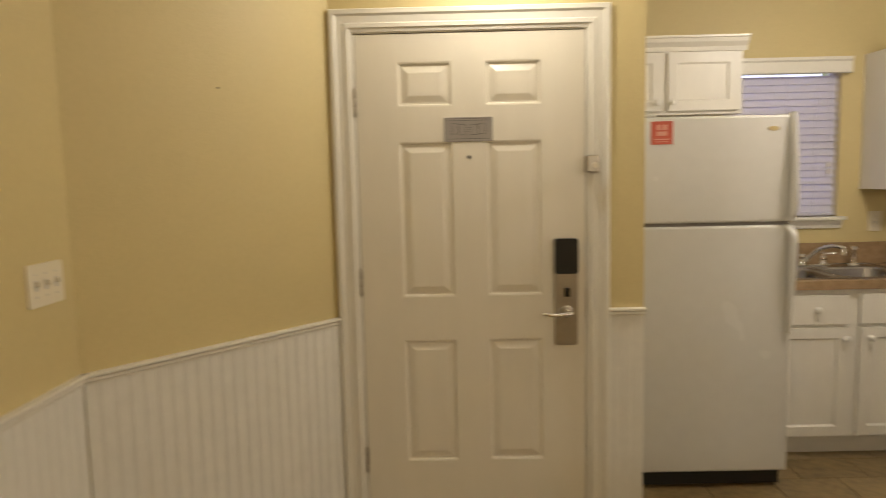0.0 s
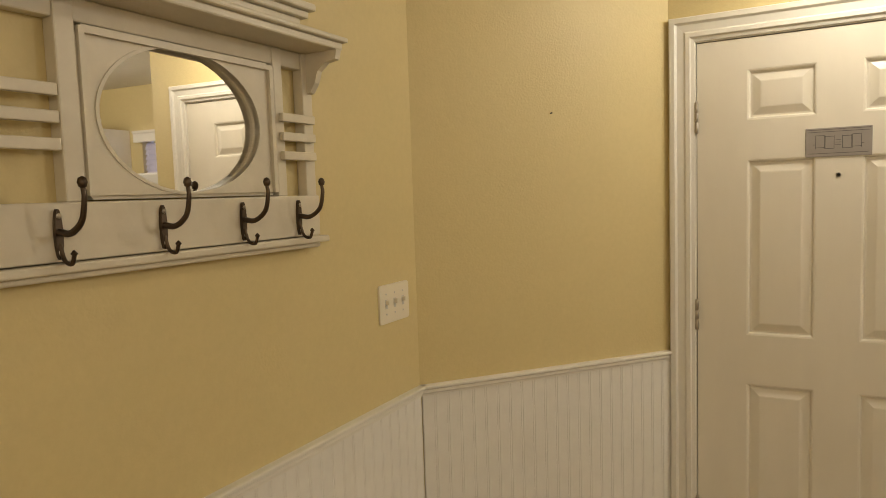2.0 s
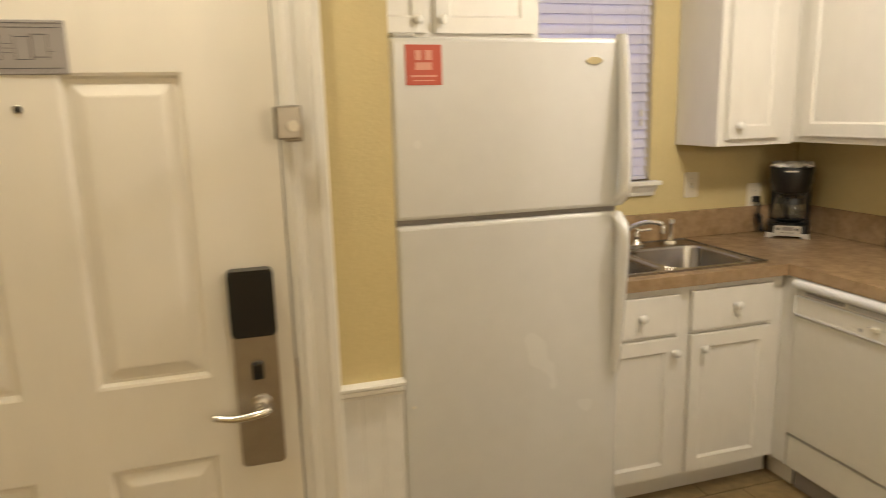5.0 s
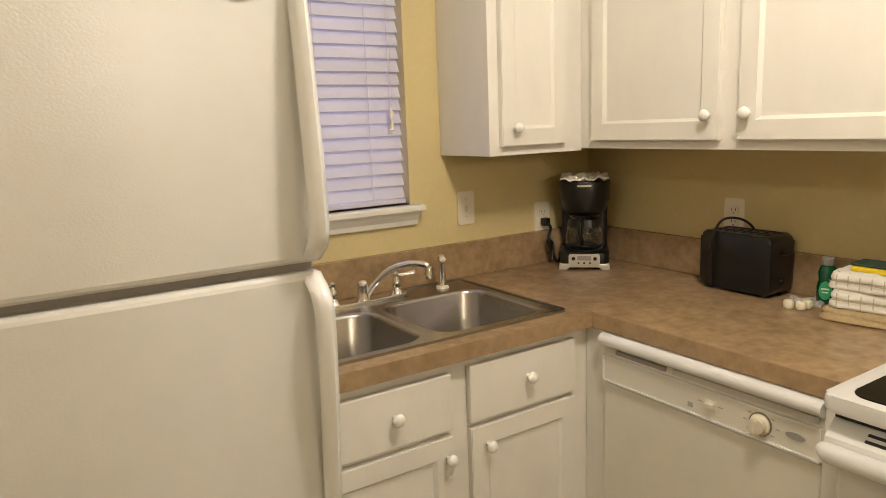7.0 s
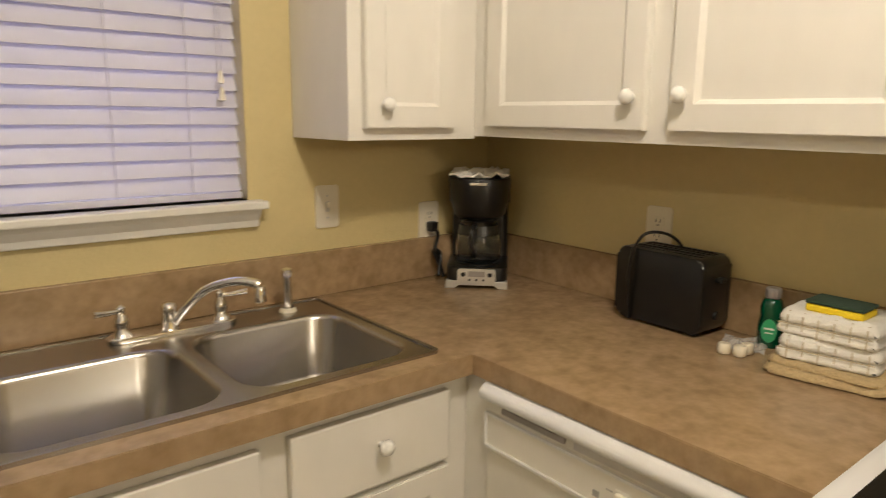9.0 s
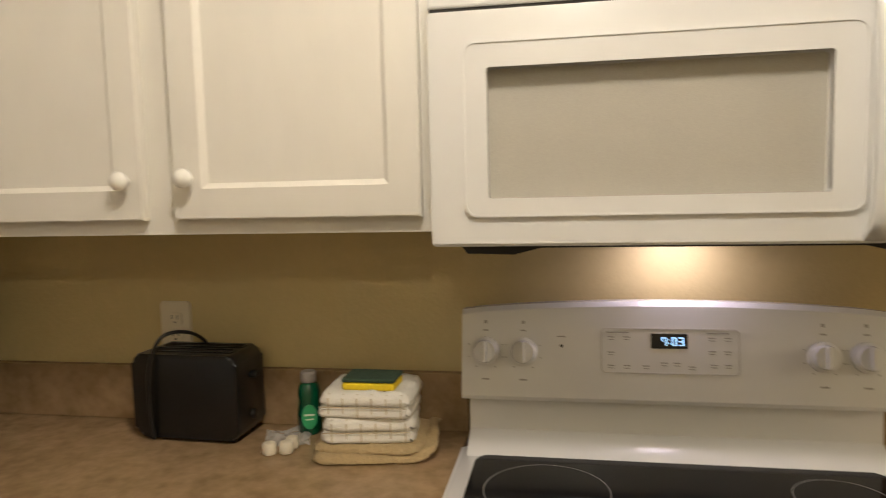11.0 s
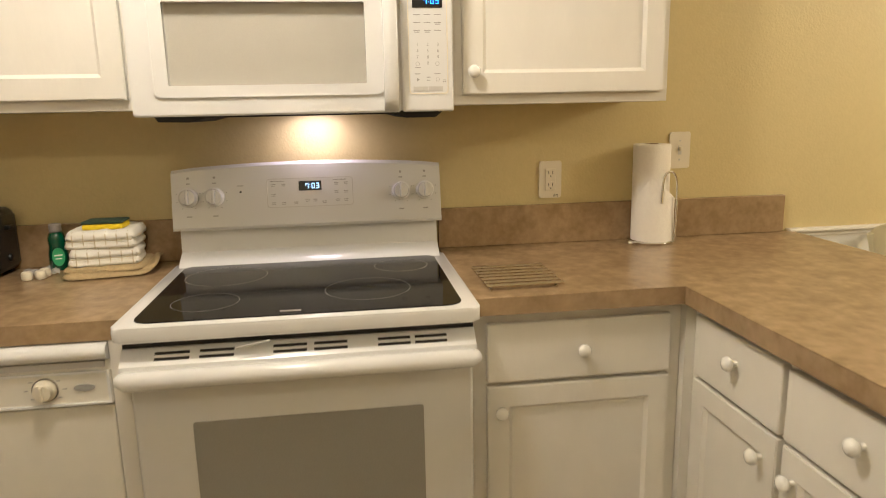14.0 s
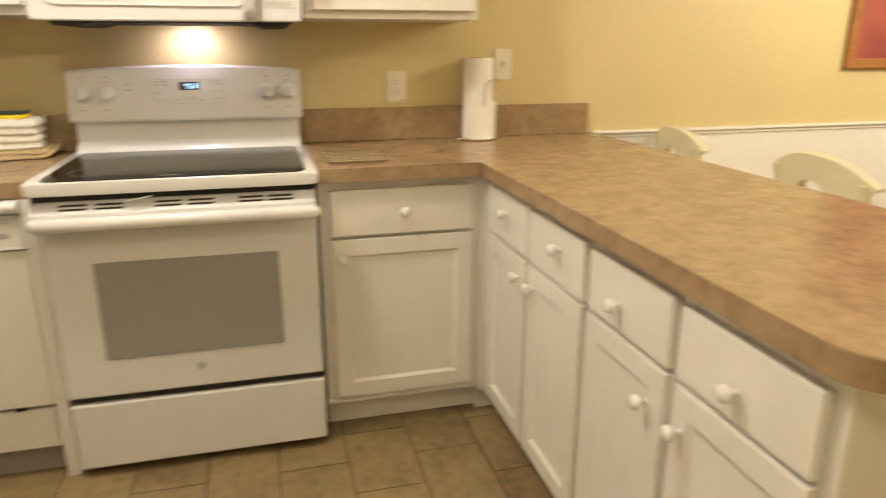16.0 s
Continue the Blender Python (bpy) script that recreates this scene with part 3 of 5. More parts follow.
def outlet_plate(x, y, z, rz, label, gfi=False):
    t = thing("outlet_plate", label, "power outlet", x, y, z, rz)
    part("plate", prism(rounded(-0.036, 0.036, -0.058, 0.058, 0.006), -0.006, 0, "y", 0.003), PLASTIC, t)
    if gfi:
        part("insert", box((-0.017, 0.017, -0.009, -0.006, -0.034, 0.034), bevel=0.002), PLASTIC, t)
        lettering("GFI", 0.011, BLACK, t, 0.017, -0.0064, -0.054)
    for s in (-0.019, 0.019):
        part("socket", prism(rounded(-0.0165, 0.0165, s - 0.0135, s + 0.0135, 0.008), -0.0095, -0.006), PLASTIC, t)
        part("slots", box((-0.0075, -0.0055, -0.0101, -0.0096, s - 0.001, s + 0.008), (0.0055, 0.0075, -0.0101, -0.0096, s - 0.001, s + 0.008), (-0.002, 0.002, -0.0101, -0.0096, s - 0.010, s - 0.006)), BLACK, t)
    return t


toggle_plate(MX, 1.745, 1.200, 90, 3, "white three-gang light switch on the entry wall")
outlet_plate(WX, 1.430, 1.115, -90, "white outlet with GFI print beside the range", True)
toggle_plate(WX, 1.000, 1.195, -90, 1, "white single light switch near the paper towels")
outlet_plate(WX, 3.218, 1.125, -90, "white outlet behind the toaster")
toggle_plate(2.313, WY, 1.157, 0, 1, "white single switch beside the window")
outlet_plate(2.665, WY, 1.088, 0, "white outlet behind the coffee maker")

# ---- kitchen cabinets ----
def knob(parent, x, z, y=0.0):
    return part("knob", lathe([(0.006, y), (0.006, y - 0.008), (0.010, y - 0.013), (0.0155, y - 0.018), (0.0165, y - 0.024), (0.013, y - 0.030), (0.006, y - 0.033), (0.0005, y - 0.034)], 18, "y", (x, 0, z)), PORCELAIN, parent, "white porcelain knob", 60)


def shaker_door(parent, x0, x1, z0, z1, kx=None, kz=None, stile=0.052):
    """Door front at local y = 0, 20 mm thick, with a sunk panel and a small bead."""
    o = [(x0, z0), (x1, z0), (x1, z1), (x0, z1)]
    p = [(x0 + stile, z0 + stile), (x1 - stile, z0 + stile), (x1 - stile, z1 - stile), (x0 + stile, z1 - stile)]
    fr = ringed(o, p, 0, 0.02)
    bmesh.ops.bevel(fr, geom=[e for e in fr.edges if all(abs(v.co.y) < 1e-6 and (v.co.x in (x0, x1) or abs(v.co.x - x0) < 1e-5 or abs(v.co.x - x1) < 1e-5) for v in e.verts)], offset=0.0025, segments=2, affect="EDGES")
    d = part("door", fr, CABINET, parent)
    part("panel", box((x0 + stile - 0.004, x1 - stile + 0.004, 0.009, 0.016, z0 + stile - 0.004, z1 - stile + 0.004)), CABINET, d)
    i = [(x0 + stile, z0 + stile), (x1 - stile, z0 + stile), (x1 - stile, z1 - stile), (x0 + stile, z1 - stile)]
    j = [(x0 + stile + 0.009, z0 + stile + 0.009), (x1 - stile - 0.009, z0 + stile + 0.009), (x1 - stile - 0.009, z1 - stile - 0.009), (x0 + stile + 0.009, z1 - stile - 0.009)]
    bead = ringed(i, j, 0.001, 0.0105)
    bead.verts.ensure_lookup_table()
    for v in bead.verts[4:8]:
        v.co.y = 0.0088
    part("bead", bead, CABINET, d)
    if kx is not None:
        knob(d, kx, kz)
    return d


def drawer_front(parent, x0, x1, z0, z1, kx, kz):
    d = part("drawer_front", box((x0, x1, 0, 0.02, z0, z1), bevel=0.004), CABINET, parent)
    knob(d, kx, kz)
    return d


def base_unit(x, y, rz, width, fronts, depth, label, hollow=False):
    """Cabinet with its door faces at local y = 0; fronts are ("door" or "drawer", x0, x1, z0, z1, knob x, knob z)."""
    t = thing("base_cabinet", label, "cabinet", x, y, 0, rz, "white base cabinets")
    if hollow:
        part("body", box((0, width, 0.021, 0.034, 0.105, 0.868)), CABINET, t)
        part("side_panel", box((0, 0.016, 0.034, depth, 0.105, 0.868)), CABINET, t)
        part("side_panel", box((width - 0.016, width, 0.034, depth, 0.105, 0.868)), CABINET, t)
        part("bottom_panel", box((0.016, width - 0.016, 0.034, depth, 0.105, 0.121)), CABINET, t)
    else:
        part("body", box((0, width, 0.021, depth, 0.105, 0.868), bevel=0.001), CABINET, t)
    part("toe_kick", box((0, width, 0.085, depth - 0.01, 0.0, 0.105)), WHITE, t, "scuffed recessed toe board")
    for kind, *a in fronts:
        (shaker_door if kind == "door" else drawer_front)(t, *a)
    return t


FX, FYW, FYP = 2.325, 3.258, 1.258
# on the range wall, beside the range
base_unit(FX, 1.790, -90, 0.528, [("drawer", 0.033, 0.494, 0.692, 0.840, 0.266, 0.767), ("door", 0.033, 0.494, 0.135, 0.682, 0.064, 0.622)], WX - FX - 0.002, "white cabinet with one drawer over one door beside the range")
# under the sink
base_unit(1.395, FYW, 0, 0.945, [("drawer", 0.065, 0.435, 0.690, 0.840, 0.270, 0.770), ("drawer", 0.490, 0.855, 0.690, 0.845, 0.680, 0.777), ("door", 0.065, 0.435, 0.115, 0.675, 0.415, 0.622), ("door", 0.490, 0.855, 0.115, 0.675, 0.540, 0.622)], WY - FYW - 0.002, "white double sink cabinet with two drawer fronts and two doors", True)
# filler at the corner beside the dishwasher
filler = tagged(part("corner_filler", box((2.312, 2.40, 3.206, 3.2775, 0.10, 0.868), (2.36, 2.40, 3.206, 3.34, 0.0, 0.10)), CABINET), "white filler strip between sink cabinet and dishwasher", "filler strip")
tagged(part("corner_filler", box((2.319, 2.40, 1.19, 1.2615, 0.10, 0.868), (2.38, 2.42, 1.17, 1.2615, 0.0, 0.10)), CABINET), "white filler strip in the inner cabinet corner", "filler strip")
tagged(part("filler_strip", box((2.300, 2.34, 2.5565, 2.5915, 0.0, 0.868), bevel=0.001), CABINET), "white filler strip between dishwasher and range", "filler strip")
# peninsula, two units of two bays
base_unit(2.318, FYP, 180, 0.722, [("drawer", 0.040, 0.368, 0.700, 0.850, 0.216, 0.792), ("drawer", 0.385, 0.716, 0.700, 0.846, 0.585, 0.790), ("door", 0.040, 0.368, 0.115, 0.690, 0.322, 0.632), ("door", 0.385, 0.716, 0.115, 0.690, 0.425, 0.632)], 0.56, "white peninsula cabinet, two drawers, two doors, at the corner")
base_unit(1.595, FYP, 180, 0.705, [("drawer", 0.025, 0.345, 0.700, 0.842, 0.163, 0.760), ("drawer", 0.370, 0.690, 0.700, 0.838, 0.530, 0.755), ("door", 0.025, 0.345, 0.115, 0.690, 0.288, 0.608), ("door", 0.370, 0.690, 0.115, 0.690, 0.402, 0.608)], 0.56, "white peninsula cabinet, two drawers, two doors, open end")
tagged(part("end_panel", box((0.878, 0.889, 0.70, 1.238, 0.0, 0.868), bevel=0.001), CABINET), "white end panel of the peninsula", "panel")
tagged(part("peninsula_rear_wall", box((0.889, WX - 0.002, 0.68, 0.697, 0.0, 0.868)), CABINET), "white back panel of the peninsula", "panel")


# countertops
def counter(name, pts, label):
    ob = part(name, prism(pts, 0.870, 0.914, "z", 0.003), LAMINATE)
    return tagged(ob, label, "countertop")


CX, CYW, CYP = 2.300, 3.245, 1.277
corner = [(0.815 + 0.09 * (1 - math.cos(radians(a))), CYP - 0.09 * (1 - math.sin(radians(a)))) for a in (0, 15, 30, 45, 60, 75, 90)]
back_corner = [(0.815 + 0.09 * (1 - math.sin(radians(a))), 0.585 + 0.09 * (1 - math.cos(radians(a)))) for a in (0, 15, 30, 45, 60, 75, 90)]
top_peninsula = counter("peninsula_countertop", [(WX - 0.001, 1.792), (CX, 1.792), (CX, CYP)] + corner[::-1] + back_corner[::-1] + [(WX - 0.001, 0.585)], "brown mottled laminate countertop with a rounded peninsula end")
# sink counter leaves the two bowls open
SX0, SX1, SY0, SY1 = 1.415, 2.245, 3.300, 3.815
def ringed_top():
    bm = bmesh.new()
    out = [(1.392, CYW), (CX, CYW), (CX, 2.557), (WX - 0.001, 2.557), (WX - 0.001, WY - 0.001), (1.392, WY - 0.001)]
    hole = [(SX0 + 0.025, SY0 + 0.015), (SX1 - 0.025, SY0 + 0.015), (SX1 - 0.025, SY1 - 0.015), (SX0 + 0.025, SY1 - 0.015)]
    for z in (0.870, 0.914):
        edges = []
        for pts in (out, hole):
            v = [bm.verts.new((x, y, z)) for x, y in pts]
            edges += [bm.edges.new((v[k], v[(k + 1) % len(v)])) for k in range(len(v))]
        bmesh.ops.triangle_fill(bm, use_beauty=True, edges=edges)
    bm.verts.ensure_lookup_table()
    for a, n in ((0, 6), (6, 4)):
        for k in range(n):
            p, q = a + k, a + (k + 1) % n
            bm.faces.new((bm.verts[p], bm.verts[q], bm.verts[q + 10], bm.verts[p + 10]))
    return bm


top_sink = tagged(part("sink_countertop", ringed_top(), LAMINATE), "brown mottled laminate countertop around the sink", "countertop")
for nm, a in (("backsplash", (WX - 0.021, WX - 0.001, 0.625, 1.792, 0.9145, 1.038)), ("backsplash", (WX - 0.021, WX - 0.001, 2.557, WY - 0.022, 0.9145, 1.038)), ("backsplash", (1.392, WX - 0.001, WY - 0.021, WY - 0.001, 0.9145, 1.038))):
    tagged(part(nm, box(a, bevel=0.002), LAMINATE), "brown laminate upstand along the wall", "backsplash")



def edge_strip(path, parent):
    """Laminate strip along a counter's front edge, proud of it by 1.5 mm; the room lies on the left of the path."""
    out = []
    for k, (x, y) in enumerate(path):
        a, b = Vector(path[max(k - 1, 0)]), Vector(path[min(k + 1, len(path) - 1)])
        d = (b - a).normalized()
        out.append((x - 0.0015 * d.y, y + 0.0015 * d.x))
    return part("edge_strip", prism(list(path) + out[::-1], 0.8705, 0.9120, "z"), LAMINATE, parent)


edge_strip([(CX, CYP), (CX, 1.792)], top_peninsula)
edge_strip(corner + [(CX, CYP)], top_peninsula)
edge_strip([(CX, 2.557), (CX, CYW)], top_sink)
edge_strip([(CX, CYW), (1.392, CYW)], top_sink)

# wall cabinets
TOP = 2.10


def wall_unit(x, y, rz, width, depth, z0, doors, label, z1=TOP, crown=True):
    t = thing("wall_cabinet", label, "cabinet", x, y, z0, rz, "white wall cabinets")
    h = z1 - z0
    part("body", box((0, width, 0.021, depth, 0, h), bevel=0.001), CABINET, t)
    for a in doors:
        shaker_door(t, *a)
    if crown:
        prof = [(0.021, h - 0.01), (0.012, h - 0.01), (0.008, h + 0.012), (-0.012, h + 0.034), (-0.016, h + 0.052), (-0.026, h + 0.056), (-0.026, h + 0.066), (0.03, h + 0.066)]
        part("crown_moulding", prism(prof, -0.02, width + 0.02, "x"), WHITE, t)
    return t


UX = 2.583
wall_unit(UX, 3.60, -90, 1.045, WX - UX - 0.002, 1.352, [(0.068, 0.535, 0.026, 0.735, 0.508, 0.094), (0.593, 1.020, 0.026, 0.735, 0.625, 0.096)], "white two-door wall cabinet above the toaster")
wall_unit(UX, 1.787, -90, 0.587, WX - UX - 0.002, 1.350, [(0.026, 0.567, 0.026, 0.735, 0.051, 0.082)], "white single-door wall cabinet above the trivet")
wall_unit(2.218, 3.572, 0, 0.385, WY - 3.572 - 0.002, 1.345, [(0.036, 0.300, 0.028, 0.742, 0.084, 0.084)], "white single-door wall cabinet in the corner by the window")
wall_unit(0.74, 3.552, 0, 0.665, WY - 3.552 - 0.002, 1.765, [(0.03, 0.238, 0.018, 0.318, 0.205, 0.062), (0.268, 0.640, 0.018, 0.318, 0.290, 0.062)], "small white two-door cabinet over the refrigerator")
wall_unit(UX, 2.552, -90, 0.757, WX - UX - 0.002, 1.76, [(0.012, 0.372, 0.02, 0.325, 0.34, 0.06), (0.385, 0.745, 0.02, 0.325, 0.415, 0.06)], "white short cabinet over the microwave")

# ---- refrigerator ----
fridge = thing("refrigerator", "white pebbled top-freezer refrigerator with a red sticker", "refrigerator", 0.700, 2.935, 0)
FW = 0.678
part("body", box((0.012, FW - 0.012, 0.068, 0.72, 0.03, 1.690), bevel=0.006), FRIDGE, fridge)
frz = part("freezer_door", box((0, FW, 0, 0.062, 1.236, 1.705), bevel=0.012, seg=3), FRIDGE, fridge)
low = part("fridge_door", box((0, FW, 0, 0.062, 0.085, 1.222), bevel=0.012, seg=3), FRIDGE, fridge)
part("door_seal", box((0.012, FW - 0.012, 0.062, 0.068, 0.09, 1.70)), DARK, fridge)
part("seal_gap", box((0.008, FW - 0.008, 0.03, 0.062, 1.222, 1.236)), SIGN, fridge)
part("kick_grille", box((0.02, FW - 0.02, 0.04, 0.066, 0.012, 0.080)), DARK, fridge)
for fx in (0.06, FW - 0.06):
    part("foot", lathe([(0.018, 0), (0.018, 0.012), (0.010, 0.014), (0.010, 0.035)], 12, "z", (fx, 0.10, 0)), BLACK, fridge)


def bow_handle(parent, z0, z1, flip):
    pts = curve_points([(0, 0.010, 0), (0, -0.030, 0.035), (0, -0.038, 0.10), (0, -0.030, 0.24), (0, -0.014, (z1 - z0) - 0.07), (0, -0.002, z1 - z0)], 5)
    bm = bmesh.new()
    rows = []
    for i, p in enumerate(pts):
        z = (z1 - p.z) if flip else (z0 + p.z)
        w = 0.0175 - 0.005 * i / len(pts)
        rows.append([bm.verts.new((FW - 0.018 + a * w, p.y + b, z)) for a, b in ((-0.7, 0.018), (-1, 0.004), (-0.6, -0.012), (0.2, -0.017), (0.8, -0.010), (1, 0.004), (0.8, 0.018))])
    for a, b in zip(rows, rows[1:]):
        for k in range(7):
            bm.faces.new((a[k], a[(k + 1) % 7], b[(k + 1) % 7], b[k]))
    bm.faces.new(rows[0]), bm.faces.new(rows[-1])
    part("handle", bm, ENAMEL, parent, "curved white handle", 50)


bow_handle(frz, 1.240, 1.715, False)
bow_handle(low, 0.735, 1.218, True)
part("hinge_cap", box((0.012, 0.07, 0.01, 0.08, 1.705, 1.716), bevel=0.004), PALEGREY, fridge)
part("badge", prism(oval(0.575, 1.645, 0.026, 0.010, 24), -0.003, 0.001, "y", 0.001), CHROME, fridge, "oval chrome badge")
part("plug", lathe([(0.004, -0.004), (0.004, 0.001)], 10, "y", (0.03, 0, 0.71)), PLASTIC, fridge)
sticker = thing("sticker", "red square sticker on the freezer door", "sticker", 0.788, 2.9345, 1.636)
part("sheet", box((-0.048, 0.048, -0.0012, 0, -0.050, 0.050)), RED, sticker)
part("print", box((-0.022, -0.006, -0.0018, -0.0012, 0.012, 0.036), (0.004, 0.022, -0.0018, -0.0012, 0.012, 0.036), (-0.022, 0.022, -0.0018, -0.0012, -0.012, 0.006), (-0.034, 0.034, -0.0018, -0.0012, -0.030, -0.025), (-0.028, 0.028, -0.0018, -0.0012, -0.040, -0.037)), PINK, sticker)

# ---- window ----
win = thing("window_1", "kitchen window with closed white blinds at dusk", "window", 0, WY, 0, kind="structure")
W0, W1, WZ0, WZ1 = WIN
part("window_frame", box((W0, W0 + 0.03, 0.055, 0.09, WZ0, WZ1), (W1 - 0.03, W1, 0.055, 0.09, WZ0, WZ1), (W0, W1, 0.055, 0.09, WZ0, WZ0 + 0.03), (W0, W1, 0.055, 0.09, WZ1 - 0.03, WZ1), (W0, W1, 0.055, 0.08, 1.60, 1.63)), WHITE, win)
pane = part("pane", box((W0 + 0.03, W1 - 0.03, 0.068, 0.072, WZ0 + 0.03, WZ1 - 0.03)), GLASS, win)
pane.visible_shadow = False
sill = part("window_sill", box((W0 - 0.04, W1 + 0.035, -0.050, 0.05, WZ0 - 0.020, WZ0), bevel=0.004), WHITE, win)
part("apron", prism([(0, WZ0 - 0.02), (-0.040, WZ0 - 0.02), (-0.034, WZ0 - 0.032), (-0.020, WZ0 - 0.050), (-0.016, WZ0 - 0.066), (0, WZ0 - 0.070)], W0 - 0.02, W1 + 0.018, "x"), WHITE, win)
blind = thing("window_blind", "closed white two-inch slat blind with a tassel cord", "blind", 0, WY, 0)
part("valance", prism([(-0.046, 1.995), (-0.058, 2.0), (-0.058, 2.060), (-0.066, 2.070), (-0.066, 2.085), (-0.002, 2.085), (-0.002, 2.062), (-0.040, 2.062), (-0.046, 2.055)], W0 - 0.02, W1 + 0.03, "x"), WHITE, blind)
slat_bm = box((W0 + 0.006, W1 - 0.012, -0.0255, 0.0255, -0.0014, 0.0014))
slat0 = part("slat", slat_bm, LILAC, blind)
zc = WZ0 + 0.048
slat0.matrix_basis = pose(0, 0.022, zc, 68, 0, 0)
while zc < 1.96:
    zc += 0.0405
    again(slat0, pose(0, 0.022, zc, 68 + random.uniform(-1.2, 1.2), 0, 0), blind)
part("bottom_rail", box((W0 + 0.006, W1 - 0.012, 0.004, 0.040, WZ0 + 0.006, WZ0 + 0.022), bevel=0.003), LILAC, blind)
for cx in (W0 + 0.12, (W0 + W1) / 2 + 0.03, W1 - 0.135):
    part("ladder_cord", tube([(cx, 0.000, WZ0 + 0.02), (cx, 0.000, 1.99)], 0.0012, 6), LILAC, blind)
for cx in (W1 - 0.062, W1 - 0.052):
    part("lift_cord", tube([(cx, -0.004, 1.50), (cx, -0.004, 1.99)], 0.0011, 6), LILAC, blind)
part("tassel", merge(lathe([(0.002, 0.03), (0.006, 0.022), (0.008, 0.004), (0.009, 0.0), (0.003, -0.002)], 12, "z", (W1 - 0.058, -0.006, 1.475)), lathe([(0.002, 0.03), (0.006, 0.022), (0.008, 0.004), (0.009, 0.0), (0.003, -0.002)], 12, "z", (W1 - 0.056, -0.006, 1.435))), PLASTIC, blind, smooth=50)

# ---- sink ----
sink = thing("kitchen_sink", "stainless steel double-bowl drop-in sink", "sink", 0, 0, 0.914)
BOWLS = ((1.447, 1.812, 3.332, 3.668), (1.852, 2.212, 3.332, 3.690))


def bowl(x0, x1, y0, y1):
    bm, rows = bmesh.new(), []
    for inset, z, r in ((-0.006, 0.0045, 0.075), (0.0, 0.002, 0.07), (0.004, -0.008, 0.068), (0.016, -0.14, 0.06), (0.03, -0.160, 0.05), (0.07, -0.166, 0.03)):
        rows.append([bm.verts.new((x, y, z)) for x, y in rounded(x0 + inset, x1 - inset, y0 + inset, y1 - inset, r)])
    n = len(rows[0])
    for a, b in zip(rows, rows[1:]):
        for k in range(n):
            bm.faces.new((a[k], a[(k + 1) % n], b[(k + 1) % n], b[k]))
    bm.faces.new(rows[-1])
    return bm


for b in BOWLS:
    part("bowl", bowl(*b), STEEL, sink, "brushed steel bowl", 60)
    part("drain", lathe([(0.04, 0), (0.036, 0.003), (0.024, 0.001), (0.002, 0.0)], 20, "z", ((b[0] + b[1]) / 2, (b[2] + b[3]) / 2, -0.1655)), CHROME, sink)
rim = bmesh.new()
SPLIT, DECK = 1.832, 3.700


def collar(bm, x0, x1, y0, y1, b):
    """Flat metal between a bowl's rounded edge and the rectangle round it."""
    loop = rounded(b[0] - 0.006, b[1] + 0.006, b[2] - 0.006, b[3] + 0.006, 0.075)
    cx, cy = (b[0] + b[1]) / 2, (b[2] + b[3]) / 2
    out = []
    for x, y in loop:
        u, v = x - cx, y - cy
        f = min(((x1 - cx) if u > 0 else (x0 - cx)) / u, ((y1 - cy) if v > 0 else (y0 - cy)) / v)
        out.append([cx + f * u, cy + f * v])
    for c in ((x0, y0), (x1, y0), (x1, y1), (x0, y1)):
        k = min(range(len(out)), key=lambda q: (out[q][0] - c[0]) ** 2 + (out[q][1] - c[1]) ** 2)
        out[k] = list(c)
    a, o = [bm.verts.new((x, y, 0.0045)) for x, y in loop], [bm.verts.new((x, y, 0.005)) for x, y in out]
    for k in range(len(a)):
        bm.faces.new((a[k], a[(k + 1) % len(a)], o[(k + 1) % len(a)], o[k]))


collar(rim, SX0, SPLIT, SY0, DECK, BOWLS[0])
collar(rim, SPLIT, SX1, SY0, DECK, BOWLS[1])
rim.faces.new([rim.verts.new(p) for p in ((SX0, DECK, 0.005), (SX1, DECK, 0.005), (SX1, SY1, 0.005), (SX0, SY1, 0.005))])
part("edge_bead", ringed(rounded(SX0 - 0.006, SX1 + 0.006, SY0 - 0.006, SY1 + 0.006, 0.012), rounded(SX0 + 0.003, SX1 - 0.003, SY0 + 0.003, SY1 - 0.003, 0.008), 0.0, 0.008, "z"), STEEL, sink, "raised steel edge", 40)
part("rim", rim, STEEL, sink, smooth=30)
faucet = thing("faucet", "chrome two-handle kitchen faucet with arched spout", "faucet", 1.858, 3.762, 0.919)
part("deck_plate", prism(rounded(-0.145, 0.140, -0.028, 0.028, 0.026), 0, 0.010, "z", 0.003), CHROME, faucet, smooth=40)
part("spout_base", lathe([(0.022, 0.008), (0.019, 0.02), (0.016, 0.05), (0.018, 0.060), (0.012, 0.068), (0.001, 0.070)], 20, "z", (-0.012, 0, 0)), CHROME, faucet, smooth=50)
part("spout", merge(tube(curve_points([(-0.006, -0.006, 0.018), (0.020, -0.020, 0.055), (0.055, -0.052, 0.098), (0.100, -0.090, 0.118), (0.136, -0.118, 0.116), (0.147, -0.128, 0.108)]), 0.0105, 12), lathe([(0.013, -0.032), (0.013, -0.004), (0.010, 0.004)], 14, "z", (0.148, -0.130, 0.104))), CHROME, faucet, smooth=50)
